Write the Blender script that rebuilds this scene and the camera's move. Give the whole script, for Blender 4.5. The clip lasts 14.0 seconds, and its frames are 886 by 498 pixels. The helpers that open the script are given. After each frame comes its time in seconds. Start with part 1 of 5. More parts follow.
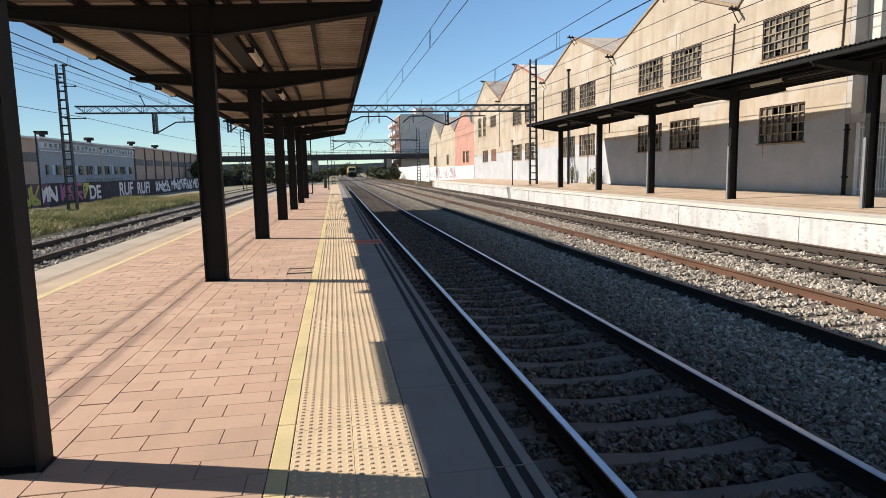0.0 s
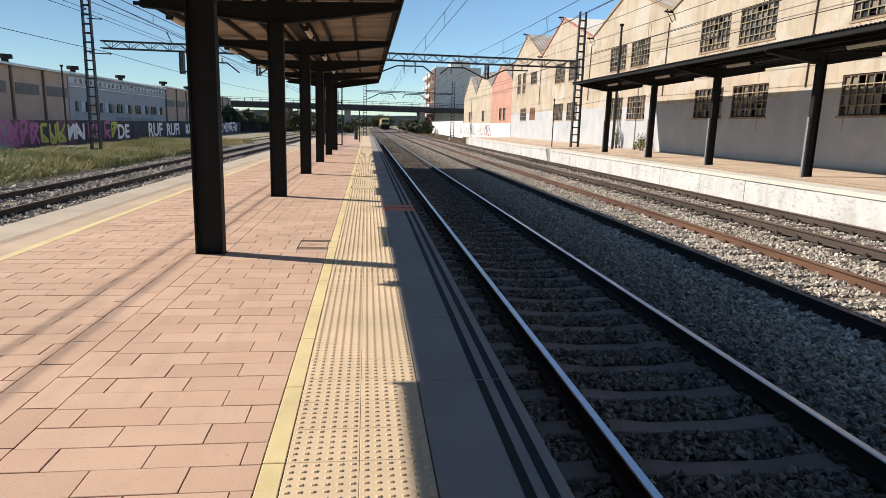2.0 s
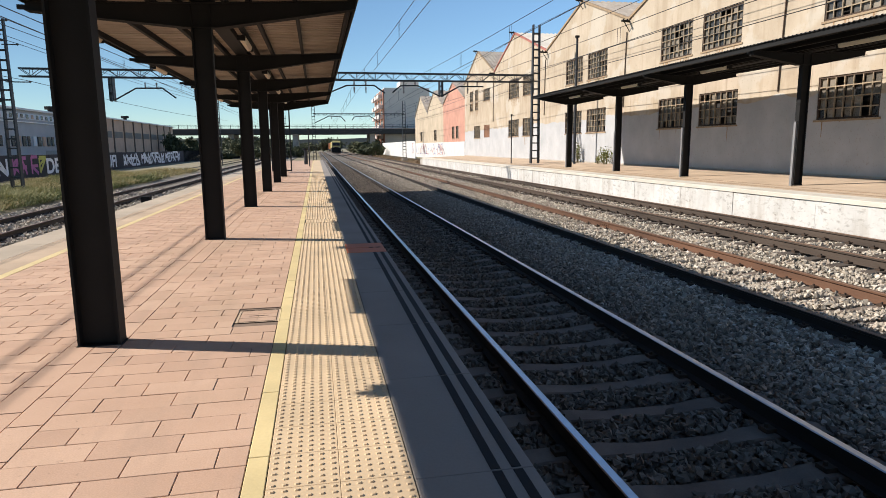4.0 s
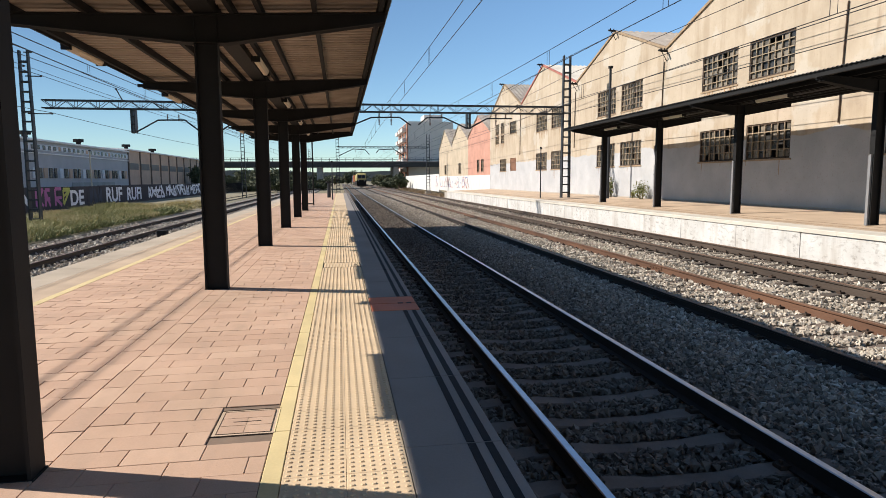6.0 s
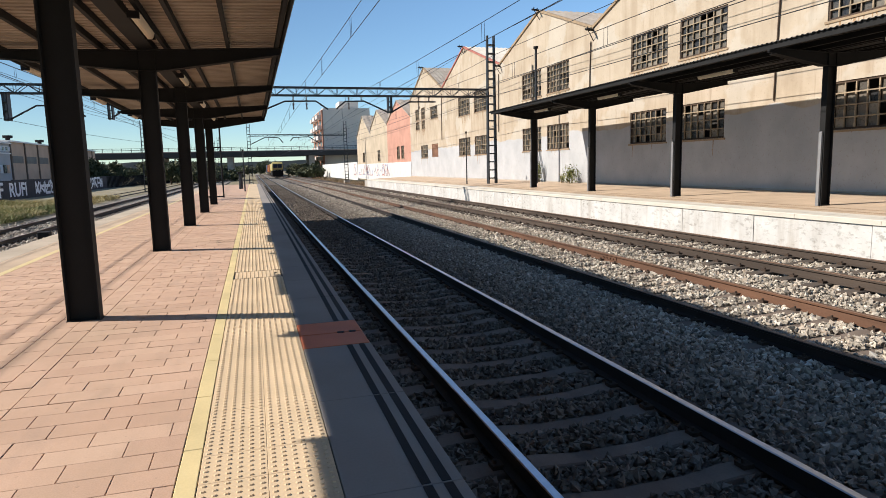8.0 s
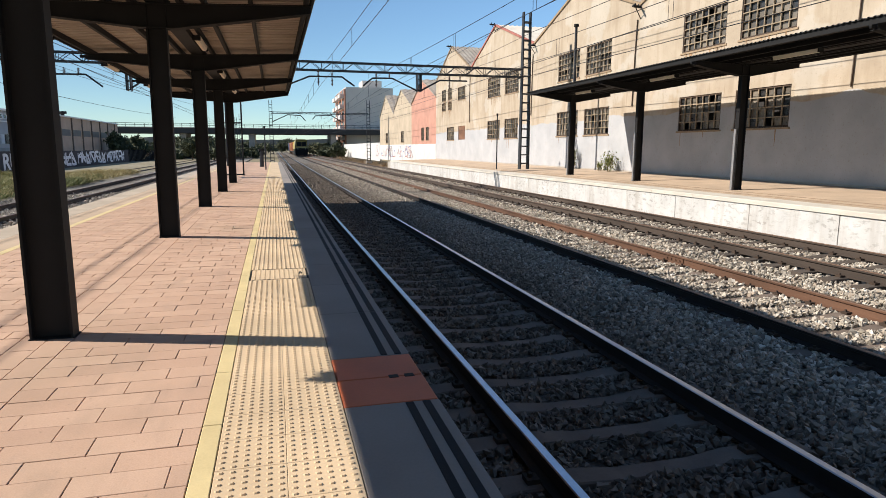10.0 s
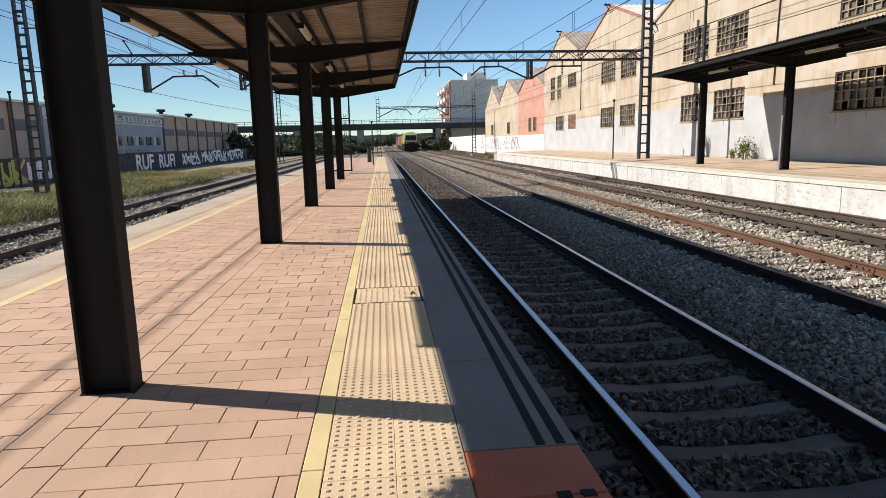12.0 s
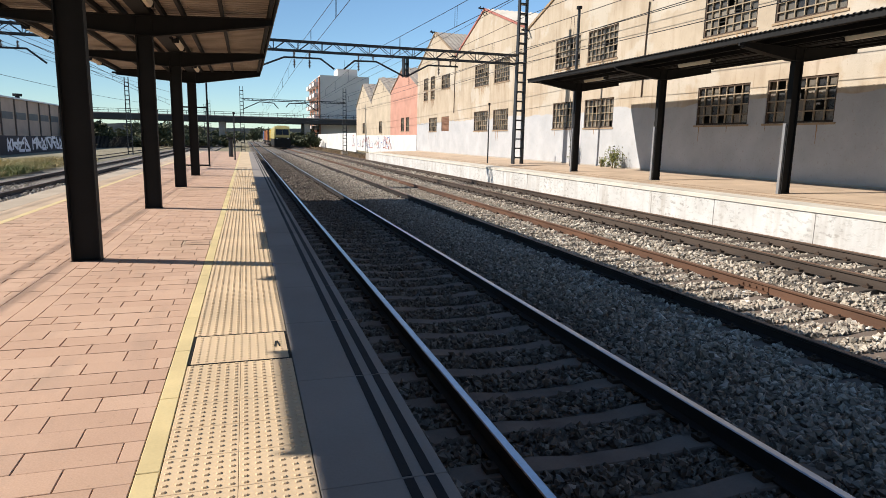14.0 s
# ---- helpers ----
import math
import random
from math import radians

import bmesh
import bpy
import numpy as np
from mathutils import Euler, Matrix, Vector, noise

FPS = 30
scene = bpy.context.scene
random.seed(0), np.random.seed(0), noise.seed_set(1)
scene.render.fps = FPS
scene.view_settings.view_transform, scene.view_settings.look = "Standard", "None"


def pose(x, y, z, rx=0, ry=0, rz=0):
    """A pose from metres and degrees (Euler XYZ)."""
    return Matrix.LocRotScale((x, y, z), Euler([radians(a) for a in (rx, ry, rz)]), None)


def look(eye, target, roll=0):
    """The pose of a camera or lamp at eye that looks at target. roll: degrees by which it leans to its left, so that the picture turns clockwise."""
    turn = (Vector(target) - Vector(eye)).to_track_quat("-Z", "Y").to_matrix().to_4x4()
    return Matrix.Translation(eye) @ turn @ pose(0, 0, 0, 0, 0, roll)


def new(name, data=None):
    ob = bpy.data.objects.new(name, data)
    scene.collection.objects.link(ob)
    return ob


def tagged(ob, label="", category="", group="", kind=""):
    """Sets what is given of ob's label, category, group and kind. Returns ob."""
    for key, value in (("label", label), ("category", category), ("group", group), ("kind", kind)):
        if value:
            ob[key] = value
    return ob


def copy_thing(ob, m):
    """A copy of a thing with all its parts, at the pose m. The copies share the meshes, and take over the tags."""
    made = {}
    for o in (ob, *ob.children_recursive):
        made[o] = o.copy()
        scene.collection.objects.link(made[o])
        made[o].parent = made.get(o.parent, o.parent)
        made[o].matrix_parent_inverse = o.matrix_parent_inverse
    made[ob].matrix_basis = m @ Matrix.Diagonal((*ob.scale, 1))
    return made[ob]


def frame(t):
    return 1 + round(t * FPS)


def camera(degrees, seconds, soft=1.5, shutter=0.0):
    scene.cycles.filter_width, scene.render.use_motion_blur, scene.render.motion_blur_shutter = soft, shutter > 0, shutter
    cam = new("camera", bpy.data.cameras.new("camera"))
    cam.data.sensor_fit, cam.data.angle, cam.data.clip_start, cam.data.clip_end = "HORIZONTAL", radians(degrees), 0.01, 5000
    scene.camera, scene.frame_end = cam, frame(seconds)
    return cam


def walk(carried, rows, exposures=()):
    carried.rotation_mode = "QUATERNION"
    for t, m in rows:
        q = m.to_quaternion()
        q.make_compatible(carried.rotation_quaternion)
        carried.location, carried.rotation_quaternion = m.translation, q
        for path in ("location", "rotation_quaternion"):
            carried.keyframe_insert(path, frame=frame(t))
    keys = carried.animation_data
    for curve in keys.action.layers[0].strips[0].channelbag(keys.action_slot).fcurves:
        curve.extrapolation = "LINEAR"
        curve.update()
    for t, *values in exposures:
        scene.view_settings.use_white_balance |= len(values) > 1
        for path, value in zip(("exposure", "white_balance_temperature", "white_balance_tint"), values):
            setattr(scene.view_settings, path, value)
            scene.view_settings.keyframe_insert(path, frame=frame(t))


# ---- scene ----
cam = camera(70.4, 14.0, soft=0.5)
PATH = [
    (0, (-1.484, -0.327, 1.421), (-1.154, 1.63, 1.171), -1.2),
    (0.5, (-1.448, 0.084, 1.418), (-1.22, 2.06, 1.213), 1.3),
    (1, (-1.479, 0.576, 1.426), (-1.219, 2.549, 1.231), 1.1),
    (1.5, (-1.435, 1.024, 1.415), (-0.962, 2.949, 1.151), -2.0),
    (2, (-1.422, 1.471, 1.442), (-1.179, 3.418, 1.056), 1.7),
    (2.5, (-1.498, 1.925, 1.423), (-1.212, 3.867, 1.042), -0.2),
    (2.7, (-1.489, 2.172, 1.414), (-1.113, 4.099, 1.036), -0.9),
    (4.8, (-1.493, 4.202, 1.428), (-1.101, 6.139, 1.122), -0.1),
    (5, (-1.474, 4.354, 1.402), (-0.977, 6.25, 1.005), -0.9),
    (5.5, (-1.418, 4.771, 1.407), (-1.094, 6.724, 1.123), -2.1),
    (6, (-1.445, 5.186, 1.449), (-1.126, 7.148, 1.228), -0.3),
    (6.5, (-1.459, 5.686, 1.399), (-0.976, 7.606, 1.115), -2.5),
    (7, (-1.427, 6.129, 1.421), (-1.03, 8.064, 1.107), -1.0),
    (7.5, (-1.484, 6.585, 1.45), (-0.935, 8.488, 1.174), -0.6),
    (8, (-1.429, 7.068, 1.426), (-0.864, 8.968, 1.162), -1.4),
    (8.2, (-1.39, 7.267, 1.446), (-0.931, 9.192, 1.16), -0.9),
    (10.3, (-1.455, 8.925, 1.416), (-0.943, 10.833, 1.1), 0.3),
    (10.5, (-1.39, 9.048, 1.425), (-0.916, 10.967, 1.121), 0.8),
    (11, (-1.406, 9.408, 1.432), (-1.029, 11.345, 1.109), 1.2),
    (11.5, (-1.406, 9.799, 1.462), (-0.865, 11.69, 1.101), 0.3),
    (12, (-1.457, 10.196, 1.413), (-1.273, 12.159, 1.075), -1.3),
    (12.5, (-1.544, 10.559, 1.4), (-1.179, 12.497, 1.068), 1.2),
    (13, (-1.497, 10.863, 1.453), (-0.941, 12.748, 1.077), -1.0),
    (13.5, (-1.407, 11.219, 1.432), (-0.866, 13.113, 1.088), 1.3),
    (14, (-1.374, 11.708, 1.403), (-0.784, 13.588, 1.063), 1.2),
]
walk(cam, [(t, look(eye, target, roll)) for t, eye, target, roll in PATH])

# ---- world and sun ----
SUN = Vector((-0.951, 0.309, 0.76)).normalized()      # towards the sun
world = bpy.data.worlds.new("sky")
scene.world = world
world.use_nodes = True
nt = world.node_tree
sky = nt.nodes.new("ShaderNodeTexSky")
sky.sky_type = "NISHITA"
sky.sun_disc = False
sky.sun_elevation = math.asin(SUN.z)
sky.sun_rotation = -math.atan2(SUN.x, SUN.y)
sky.air_density, sky.dust_density, sky.ozone_density = 0.85, 0.0, 1.2
clear = nt.nodes.new("ShaderNodeMix")      # a deeper, clearer blue
clear.data_type, clear.blend_type = "RGBA", "MULTIPLY"
clear.inputs[0].default_value = 1.0
clear.inputs[7].default_value = (0.80, 0.97, 1.06, 1)
nt.links.new(sky.outputs[0], clear.inputs[6])
nt.links.new(clear.outputs[2], nt.nodes["Background"].inputs[0])
nt.nodes["Background"].inputs[1].default_value = 0.085
sun_data = bpy.data.lights.new("sun", "SUN")
sun_data.energy, sun_data.angle, sun_data.color = 5.0, radians(0.53), (1.0, 0.93, 0.845)
sun = new("sun", sun_data)
sun.matrix_world = look(SUN * 60, (0, 0, 0))
scene.view_settings.exposure = 0.50


# ---- materials ----
class Nodes:
    """Short names for the nodes of one material."""

    def __init__(self, name, rough=0.8, metal=0.0):
        self.mat = bpy.data.materials.new(name)
        self.mat.use_nodes = True
        self.tree = self.mat.node_tree
        self.out = self.tree.nodes["Principled BSDF"]
        self.out.inputs["Roughness"].default_value = rough
        self.out.inputs["Metallic"].default_value = metal
        self.where = self.tree.nodes.new("ShaderNodeTexCoord").outputs["Object"]

    def node(self, kind, **sockets):
        n = self.tree.nodes.new(kind)
        for k, v in sockets.items():
            self.put(n.inputs[k.replace("_", " ")], v)
        return n

    def put(self, socket, v):
        if isinstance(v, bpy.types.NodeSocket):
            self.tree.links.new(v, socket)
        else:
            socket.default_value = v

    def world(self):
        return self.tree.nodes.new("ShaderNodeNewGeometry").outputs["Position"]

    def scaled(self, sx, sy, sz, src=None):
        m = self.tree.nodes.new("ShaderNodeMapping")
        self.put(m.inputs[0], src or self.where)
        m.inputs[3].default_value = (sx, sy, sz)
        return m.outputs[0]

    def noise(self, scale, detail=4.0, src=None, rough=0.55):
        n = self.node("ShaderNodeTexNoise", Scale=scale, Detail=detail, Roughness=rough)
        self.put(n.inputs["Vector"], src or self.where)
        return n.outputs[0]

    def ramp(self, fac, *stops):
        r = self.tree.nodes.new("ShaderNodeValToRGB")
        self.put(r.inputs[0], fac)
        while len(r.color_ramp.elements) < len(stops):
            r.color_ramp.elements.new(0.5)
        for e, (at, c) in zip(r.color_ramp.elements, stops):
            e.position = at
            e.color = (*c, 1) if isinstance(c, tuple) else (c, c, c, 1)
        return r.outputs[0]

    def mix(self, fac, a, b, how="MIX"):
        m = self.tree.nodes.new("ShaderNodeMix")
        m.data_type, m.blend_type = "RGBA", how
        for s, v in zip((m.inputs[0], m.inputs[6], m.inputs[7]), (fac, a, b)):
            if isinstance(v, tuple) and len(v) == 3:
                v = (*v, 1)
            self.put(s, v)
        return m.outputs[2]

    def math(self, how, a, b=0.0, clamp=False):
        m = self.tree.nodes.new("ShaderNodeMath")
        m.operation, m.use_clamp = how, clamp
        self.put(m.inputs[0], a)
        self.put(m.inputs[1], b)
        return m.outputs[0]

    def axis(self, n, src=None):
        s = self.tree.nodes.new("ShaderNodeSeparateXYZ")
        self.put(s.inputs[0], src or self.where)
        return s.outputs[n]

    def random(self):
        return self.tree.nodes.new("ShaderNodeObjectInfo").outputs["Random"]

    def island(self):
        return self.tree.nodes.new("ShaderNodeNewGeometry").outputs["Random Per Island"]

    def bump(self, height, strength=0.3, distance=0.01):
        b = self.node("ShaderNodeBump", Strength=strength, Distance=distance, Height=height)
        self.put(self.out.inputs["Normal"], b.outputs[0])
        return self

    def colour(self, c):
        self.put(self.out.inputs["Base Color"], (*c, 1) if isinstance(c, tuple) else c)
        return self

    def gloss(self, r):
        self.put(self.out.inputs["Roughness"], r)
        return self


def plain(name, base, vary=0.25, scale=6.0, rough=0.8, metal=0.0, grain=60.0, bump=0.2, depth=0.004):
    """A surface of one colour with stains and grain at two scales."""
    n = Nodes(name, rough, metal)
    dark = tuple(c * (1 - vary) for c in base)
    light = tuple(min(1, c * (1 + vary * 0.6)) for c in base)
    w = n.world()
    c = n.ramp(n.noise(scale, 6, w), (0.3, dark), (0.7, light))
    c = n.mix(0.25, c, n.ramp(n.noise(grain, 3, w), (0.3, dark), (0.75, light)))
    n.colour(c).bump(n.noise(grain, 4, w), bump, depth)
    return n.mat


def mat_paver():
    n = Nodes("paver", 0.85)
    w = n.world()
    c = n.ramp(n.random(), (0.0, (0.385, 0.235, 0.16)), (0.35, (0.475, 0.295, 0.20)), (0.7, (0.525, 0.335, 0.23)), (1.0, (0.585, 0.395, 0.28)))
    c = n.mix(0.45, c, n.ramp(n.noise(1.3, 6, w), (0.3, (0.385, 0.23, 0.15)), (0.7, (0.595, 0.395, 0.28))))
    c = n.mix(n.ramp(n.noise(5.0, 6, n.scaled(1, 0.25, 1, w)), (0.52, 0.0), (0.72, 0.45)), c, (0.30, 0.21, 0.155))
    c = n.mix(0.3, c, n.ramp(n.noise(120, 2, w), (0.3, (0.40, 0.27, 0.19)), (0.7, (0.62, 0.43, 0.32))))
    c = n.mix(n.ramp(n.noise(0.55, 7, n.scaled(1, 0.5, 1, w), 0.65), (0.50, 0.0), (0.66, 0.40)), c, (0.33, 0.235, 0.155))   # worn and dirtied patches
    c = n.mix(n.ramp(n.noise(26, 5, w), (0.66, 0.0), (0.72, 0.5)), c, (0.25, 0.17, 0.115))
    n.colour(c).bump(n.noise(90, 4, w), 0.25, 0.003)
    return n.mat


def mat_wall():
    """Cream render over a whitewashed dado, with rust runs, patches and grime."""
    n = Nodes("warehouse_render", 0.9)
    w = n.world()
    z = n.axis(2, w)
    big = n.noise(0.35, 5, w)
    cream = n.ramp(n.noise(0.8, 6, w), (0.3, (0.39, 0.315, 0.23)), (0.5, (0.45, 0.37, 0.275)), (0.72, (0.50, 0.42, 0.325)))
    cream = n.mix(n.ramp(n.noise(2.2, 5, n.scaled(1, 1, 0.14, w)), (0.50, 0.0), (0.68, 0.42)), cream, (0.31, 0.23, 0.15))
    cream = n.mix(n.ramp(n.noise(5.0, 4, n.scaled(1, 1, 0.06, w)), (0.63, 0.0), (0.70, 0.4)), cream, (0.24, 0.165, 0.105))
    cream = n.mix(n.ramp(big, (0.56, 0.0), (0.60, 0.5)), cream, (0.52, 0.48, 0.41))
    white = n.ramp(n.noise(0.9, 6, w), (0.3, (0.375, 0.38, 0.39)), (0.7, (0.48, 0.48, 0.485)))
    white = n.mix(n.ramp(n.noise(4.5, 7, n.scaled(1, 1, 0.4, w)), (0.6, 0.0), (0.72, 0.45)), white, (0.46, 0.44, 0.41))
    edge = n.math("ADD", z, n.math("MULTIPLY", n.noise(0.5, 2, n.scaled(1, 1, 0.0, w)), 0.7))
    low = n.ramp(n.math("SUBTRACT", edge, 2.85), (0.46, 1.0), (0.50, 0.0))
    c = n.mix(low, cream, white)
    c = n.mix(n.ramp(n.noise(14, 8, w), (0.60, 0.0), (0.68, 0.35)), c, (0.30, 0.24, 0.18))
    n.colour(c).bump(n.noise(30, 6, w), 0.35, 0.01)
    return n.mat


def mat_platform_wall():
    n = Nodes("whitewashed_concrete", 0.9)
    w = n.world()
    c = n.ramp(n.noise(1.2, 6, w), (0.3, (0.48, 0.465, 0.44)), (0.7, (0.64, 0.625, 0.60)))
    flake = n.ramp(n.noise(9, 9, n.scaled(1, 0.6, 1.2, w), 0.65), (0.52, 0.0), (0.63, 0.7))
    c = n.mix(n.math("MULTIPLY", flake, n.ramp(n.noise(0.8, 3, w), (0.4, 0.2), (0.6, 1.0))), c, (0.22, 0.20, 0.175))
    c = n.mix(n.ramp(n.noise(3.0, 6, n.scaled(1, 1, 0.12, w)), (0.5, 0.0), (0.72, 0.55)), c, (0.33, 0.285, 0.235))
    n.colour(c).bump(flake, 0.4, 0.01)
    return n.mat


def mat_stone():
    n = Nodes("ballast_stone", 0.9)
    c = n.ramp(n.island(), (0.0, (0.11, 0.095, 0.075)), (0.3, (0.31, 0.27, 0.215)), (0.6, (0.60, 0.525, 0.42)), (0.80, (0.37, 0.28, 0.205)), (0.88, (0.60, 0.525, 0.42)), (1.0, (0.86, 0.79, 0.68)))
    w = n.world()
    c = n.mix(0.28, c, n.ramp(n.noise(1.0, 4, w), (0.3, (0.26, 0.22, 0.18)), (0.7, (0.44, 0.39, 0.33))))
    c = n.mix(n.ramp(n.math("MULTIPLY", n.math("ADD", n.axis(0, w), 1.0), 0.1), (0.02, 0.0), (0.045, 0.72), (0.30, 0.72), (0.38, 0.45), (0.53, 0.0)), c, (0.055, 0.036, 0.025))   # brake dust and oil on the running track, with canopy shade painted in
    n.colour(c).bump(n.noise(60, 4, w), 0.5, 0.01)
    return n.mat


def mat_bed(name, tint=1.0):
    n = Nodes(name, 0.95)
    w = n.world()
    v = n.node("ShaderNodeTexVoronoi", Scale=19.0, Vector=w)
    c = n.ramp(v.outputs["Color"], (0.1, (0.20 * tint, 0.17 * tint, 0.14 * tint)), (0.5, (0.40 * tint, 0.35 * tint, 0.28 * tint)), (0.9, (0.62 * tint, 0.55 * tint, 0.46 * tint)))
    # cells darken outward, painting the shade between stones
    c = n.mix(n.ramp(v.outputs["Distance"], (0.25, 0.0), (0.7, 0.85)), c, (0.05, 0.045, 0.04))
    c = n.mix(0.3, c, n.ramp(n.noise(0.5, 5, w), (0.3, (0.19, 0.16, 0.13)), (0.7, (0.33, 0.30, 0.26))))
    # oily brown of the running track, its canopy shade in the same colour
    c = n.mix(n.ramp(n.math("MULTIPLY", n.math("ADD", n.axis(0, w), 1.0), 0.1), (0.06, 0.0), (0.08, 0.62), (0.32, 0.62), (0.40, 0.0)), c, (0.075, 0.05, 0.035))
    n.colour(c).bump(n.ramp(v.outputs["Distance"], (0.0, 1.0), (0.8, 0.0)), 1.0, 0.04)
    return n.mat


def mat_earth():
    n = Nodes("dry_earth", 0.95)
    w = n.world()
    c = n.ramp(n.noise(0.25, 8, w), (0.3, (0.13, 0.12, 0.06)), (0.5, (0.22, 0.18, 0.11)), (0.7, (0.30, 0.26, 0.18)))
    c = n.mix(0.4, c, n.ramp(n.noise(3.0, 8, w), (0.35, (0.09, 0.09, 0.04)), (0.65, (0.32, 0.27, 0.18))))
    n.colour(c).bump(n.noise(6, 8, w), 0.8, 0.05)
    return n.mat


def mat_rail(name, base):
    n = Nodes(name, 0.75, 0.2)
    w = n.world()
    c = n.ramp(n.noise(3, 6, n.scaled(1, 0.15, 1, w)), (0.3, tuple(0.6 * b for b in base)), (0.7, tuple(1.3 * b for b in base)))
    n.colour(c).bump(n.noise(50, 4, w), 0.3, 0.004)
    return n.mat


def mat_glass():
    n = Nodes("dusty_pane", 0.22)
    w = n.world()
    n.colour(n.ramp(n.random(), (0.0, (0.02, 0.02, 0.022)), (0.22, (0.05, 0.05, 0.05)), (0.4, (0.12, 0.105, 0.085)), (1.0, (0.27, 0.23, 0.18))))
    n.gloss(n.ramp(n.noise(9, 5, w), (0.3, 0.15), (0.7, 0.5)))
    return n.mat


def mat_roofsheet(name, a, b):
    n = Nodes(name, 0.7)
    w = n.world()
    c = n.ramp(n.noise(1.1, 7, w), (0.3, a), (0.7, b))
    c = n.mix(n.ramp(n.noise(5, 7, n.scaled(0.3, 3, 1, w)), (0.5, 0.0), (0.75, 0.4)), c, tuple(0.5 * v for v in a))
    n.colour(c).bump(n.noise(40, 3, w), 0.2, 0.004)
    return n.mat


def mat_leaf(name, a, b):
    n = Nodes(name, 0.75)
    n.colour(n.ramp(n.island(), (0.0, a), (1.0, b)))
    return n.mat


PAVER = mat_paver()
JOINT = plain("paver_joint", (0.20, 0.14, 0.10), rough=0.95)
TACTILE = plain("tactile_yellow_concrete", (0.60, 0.45, 0.285), 0.22, 1.2, 0.8, grain=70)
YELLOW = plain("yellow_line_tile", (0.64, 0.51, 0.26), 0.2, 2.0, 0.7)
COPING = plain("grey_coping_concrete", (0.27, 0.235, 0.205), 0.2, 0.9, 0.8)
STRIPE = plain("black_grip_strip", (0.007, 0.007, 0.008), 0.3, 5, 0.9)
ORANGE = plain("orange_paint", (0.56, 0.13, 0.04), 0.18, 2.5, 0.6)
CONCRETE = plain("weathered_concrete", (0.42, 0.38, 0.33), 0.25, 1.2, 0.9)
PALE = plain("pale_coping_concrete", (0.60, 0.55, 0.47), 0.18, 1.0, 0.9)
EDGING = plain("tan_coping_concrete", (0.44, 0.365, 0.28), 0.25, 0.8, 0.9)
TAN = plain("tan_platform_paving", (0.50, 0.375, 0.265), 0.26, 0.9, 0.9)
WOOD = plain("tarred_timber", (0.085, 0.065, 0.05), 0.4, 3.0, 0.9)
SLEEPER = plain("concrete_sleeper", (0.17, 0.128, 0.098), 0.4, 2.0, 0.9)
CLIP = plain("rusted_clip", (0.07, 0.045, 0.03), 0.4, 9, 0.8, 0.3)
RAILDARK = mat_rail("dark_rail_side", (0.02, 0.014, 0.011))
RAILBROWN = mat_rail("brown_rail_side", (0.07, 0.05, 0.037))
RAILRUST = mat_rail("rusty_rail_side", (0.13, 0.065, 0.037))
SHINE = plain("polished_rail_head", (0.50, 0.52, 0.56), 0.15, 8, 0.28, 1.0, bump=0.05)
RUSTTOP = plain("rusty_rail_head", (0.22, 0.13, 0.085), 0.25, 6, 0.5, 0.5)
STEEL = plain("black_painted_steel", (0.011, 0.0105, 0.0105), 0.3, 3.0, 0.75, 0.0, bump=0.1)
STEEL.node_tree.nodes["Principled BSDF"].inputs["Specular IOR Level"].default_value = 0.28
POSTGREY = plain("grey_black_paint", (0.066, 0.064, 0.064), 0.3, 3.0, 0.6)
GALV = plain("dull_galvanised_steel", (0.035, 0.038, 0.043), 0.3, 3.0, 0.55, 0.4)
SHEET = mat_roofsheet("brown_underside_sheet", (0.25, 0.20, 0.155), (0.39, 0.325, 0.255))
SHEETDARK = mat_roofsheet("dark_roof_sheet", (0.10, 0.09, 0.085), (0.16, 0.15, 0.14))
FIBRE = mat_roofsheet("fibre_cement_sheet", (0.30, 0.25, 0.20), (0.46, 0.40, 0.33))
LAMPWHITE = plain("cream_lamp_housing", (0.62, 0.52, 0.38), 0.1, 4, 0.4)
# pale grey for sunlit post flanges, light held in the colour
FLANGELIT = plain("pale_grey_duct", (0.21, 0.21, 0.215), 0.25, 3.0, 0.7)
STONE = mat_stone()
# low tint paints the gaps between the loose stones as shade
BED = mat_bed("ballast_bed", 0.5)
BEDPALE = mat_bed("pale_ballast_bed", 0.9)
EARTH = mat_earth()
RENDER = mat_wall()
WHITEWASH = mat_platform_wall()
WHITEBASE = plain("thick_whitewash", (0.64, 0.63, 0.61), 0.2, 0.9, 0.9)
FRAMERUST = plain("rusty_window_frame", (0.075, 0.048, 0.032), 0.4, 4, 0.85)
BARPALE = plain("pale_window_bar", (0.33, 0.255, 0.17), 0.45, 5, 0.8)
PANE = mat_glass()
# dark colour that stands in for unlit rooms behind windows
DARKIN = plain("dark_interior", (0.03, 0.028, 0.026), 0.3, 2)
RUSTSTAIN = plain("rust_run", (0.36, 0.225, 0.125), 0.4, 6, 0.95)
INSUL = plain("brown_insulator", (0.09, 0.05, 0.04), 0.2, 8, 0.3)
CABLE = plain("black_cable", (0.02, 0.02, 0.022), 0.2, 8, 0.5)


# ---- building helpers ----
def box(bm, x0, x1, y0, y1, z0, z1, mat=0):
    v = [bm.verts.new((x, y, z)) for z in (z0, z1) for y in (y0, y1) for x in (x0, x1)]
    for f in ((0, 2, 3, 1), (4, 5, 7, 6), (0, 1, 5, 4), (1, 3, 7, 5), (3, 2, 6, 7), (2, 0, 4, 6)):
        bm.faces.new([v[i] for i in f]).material_index = mat


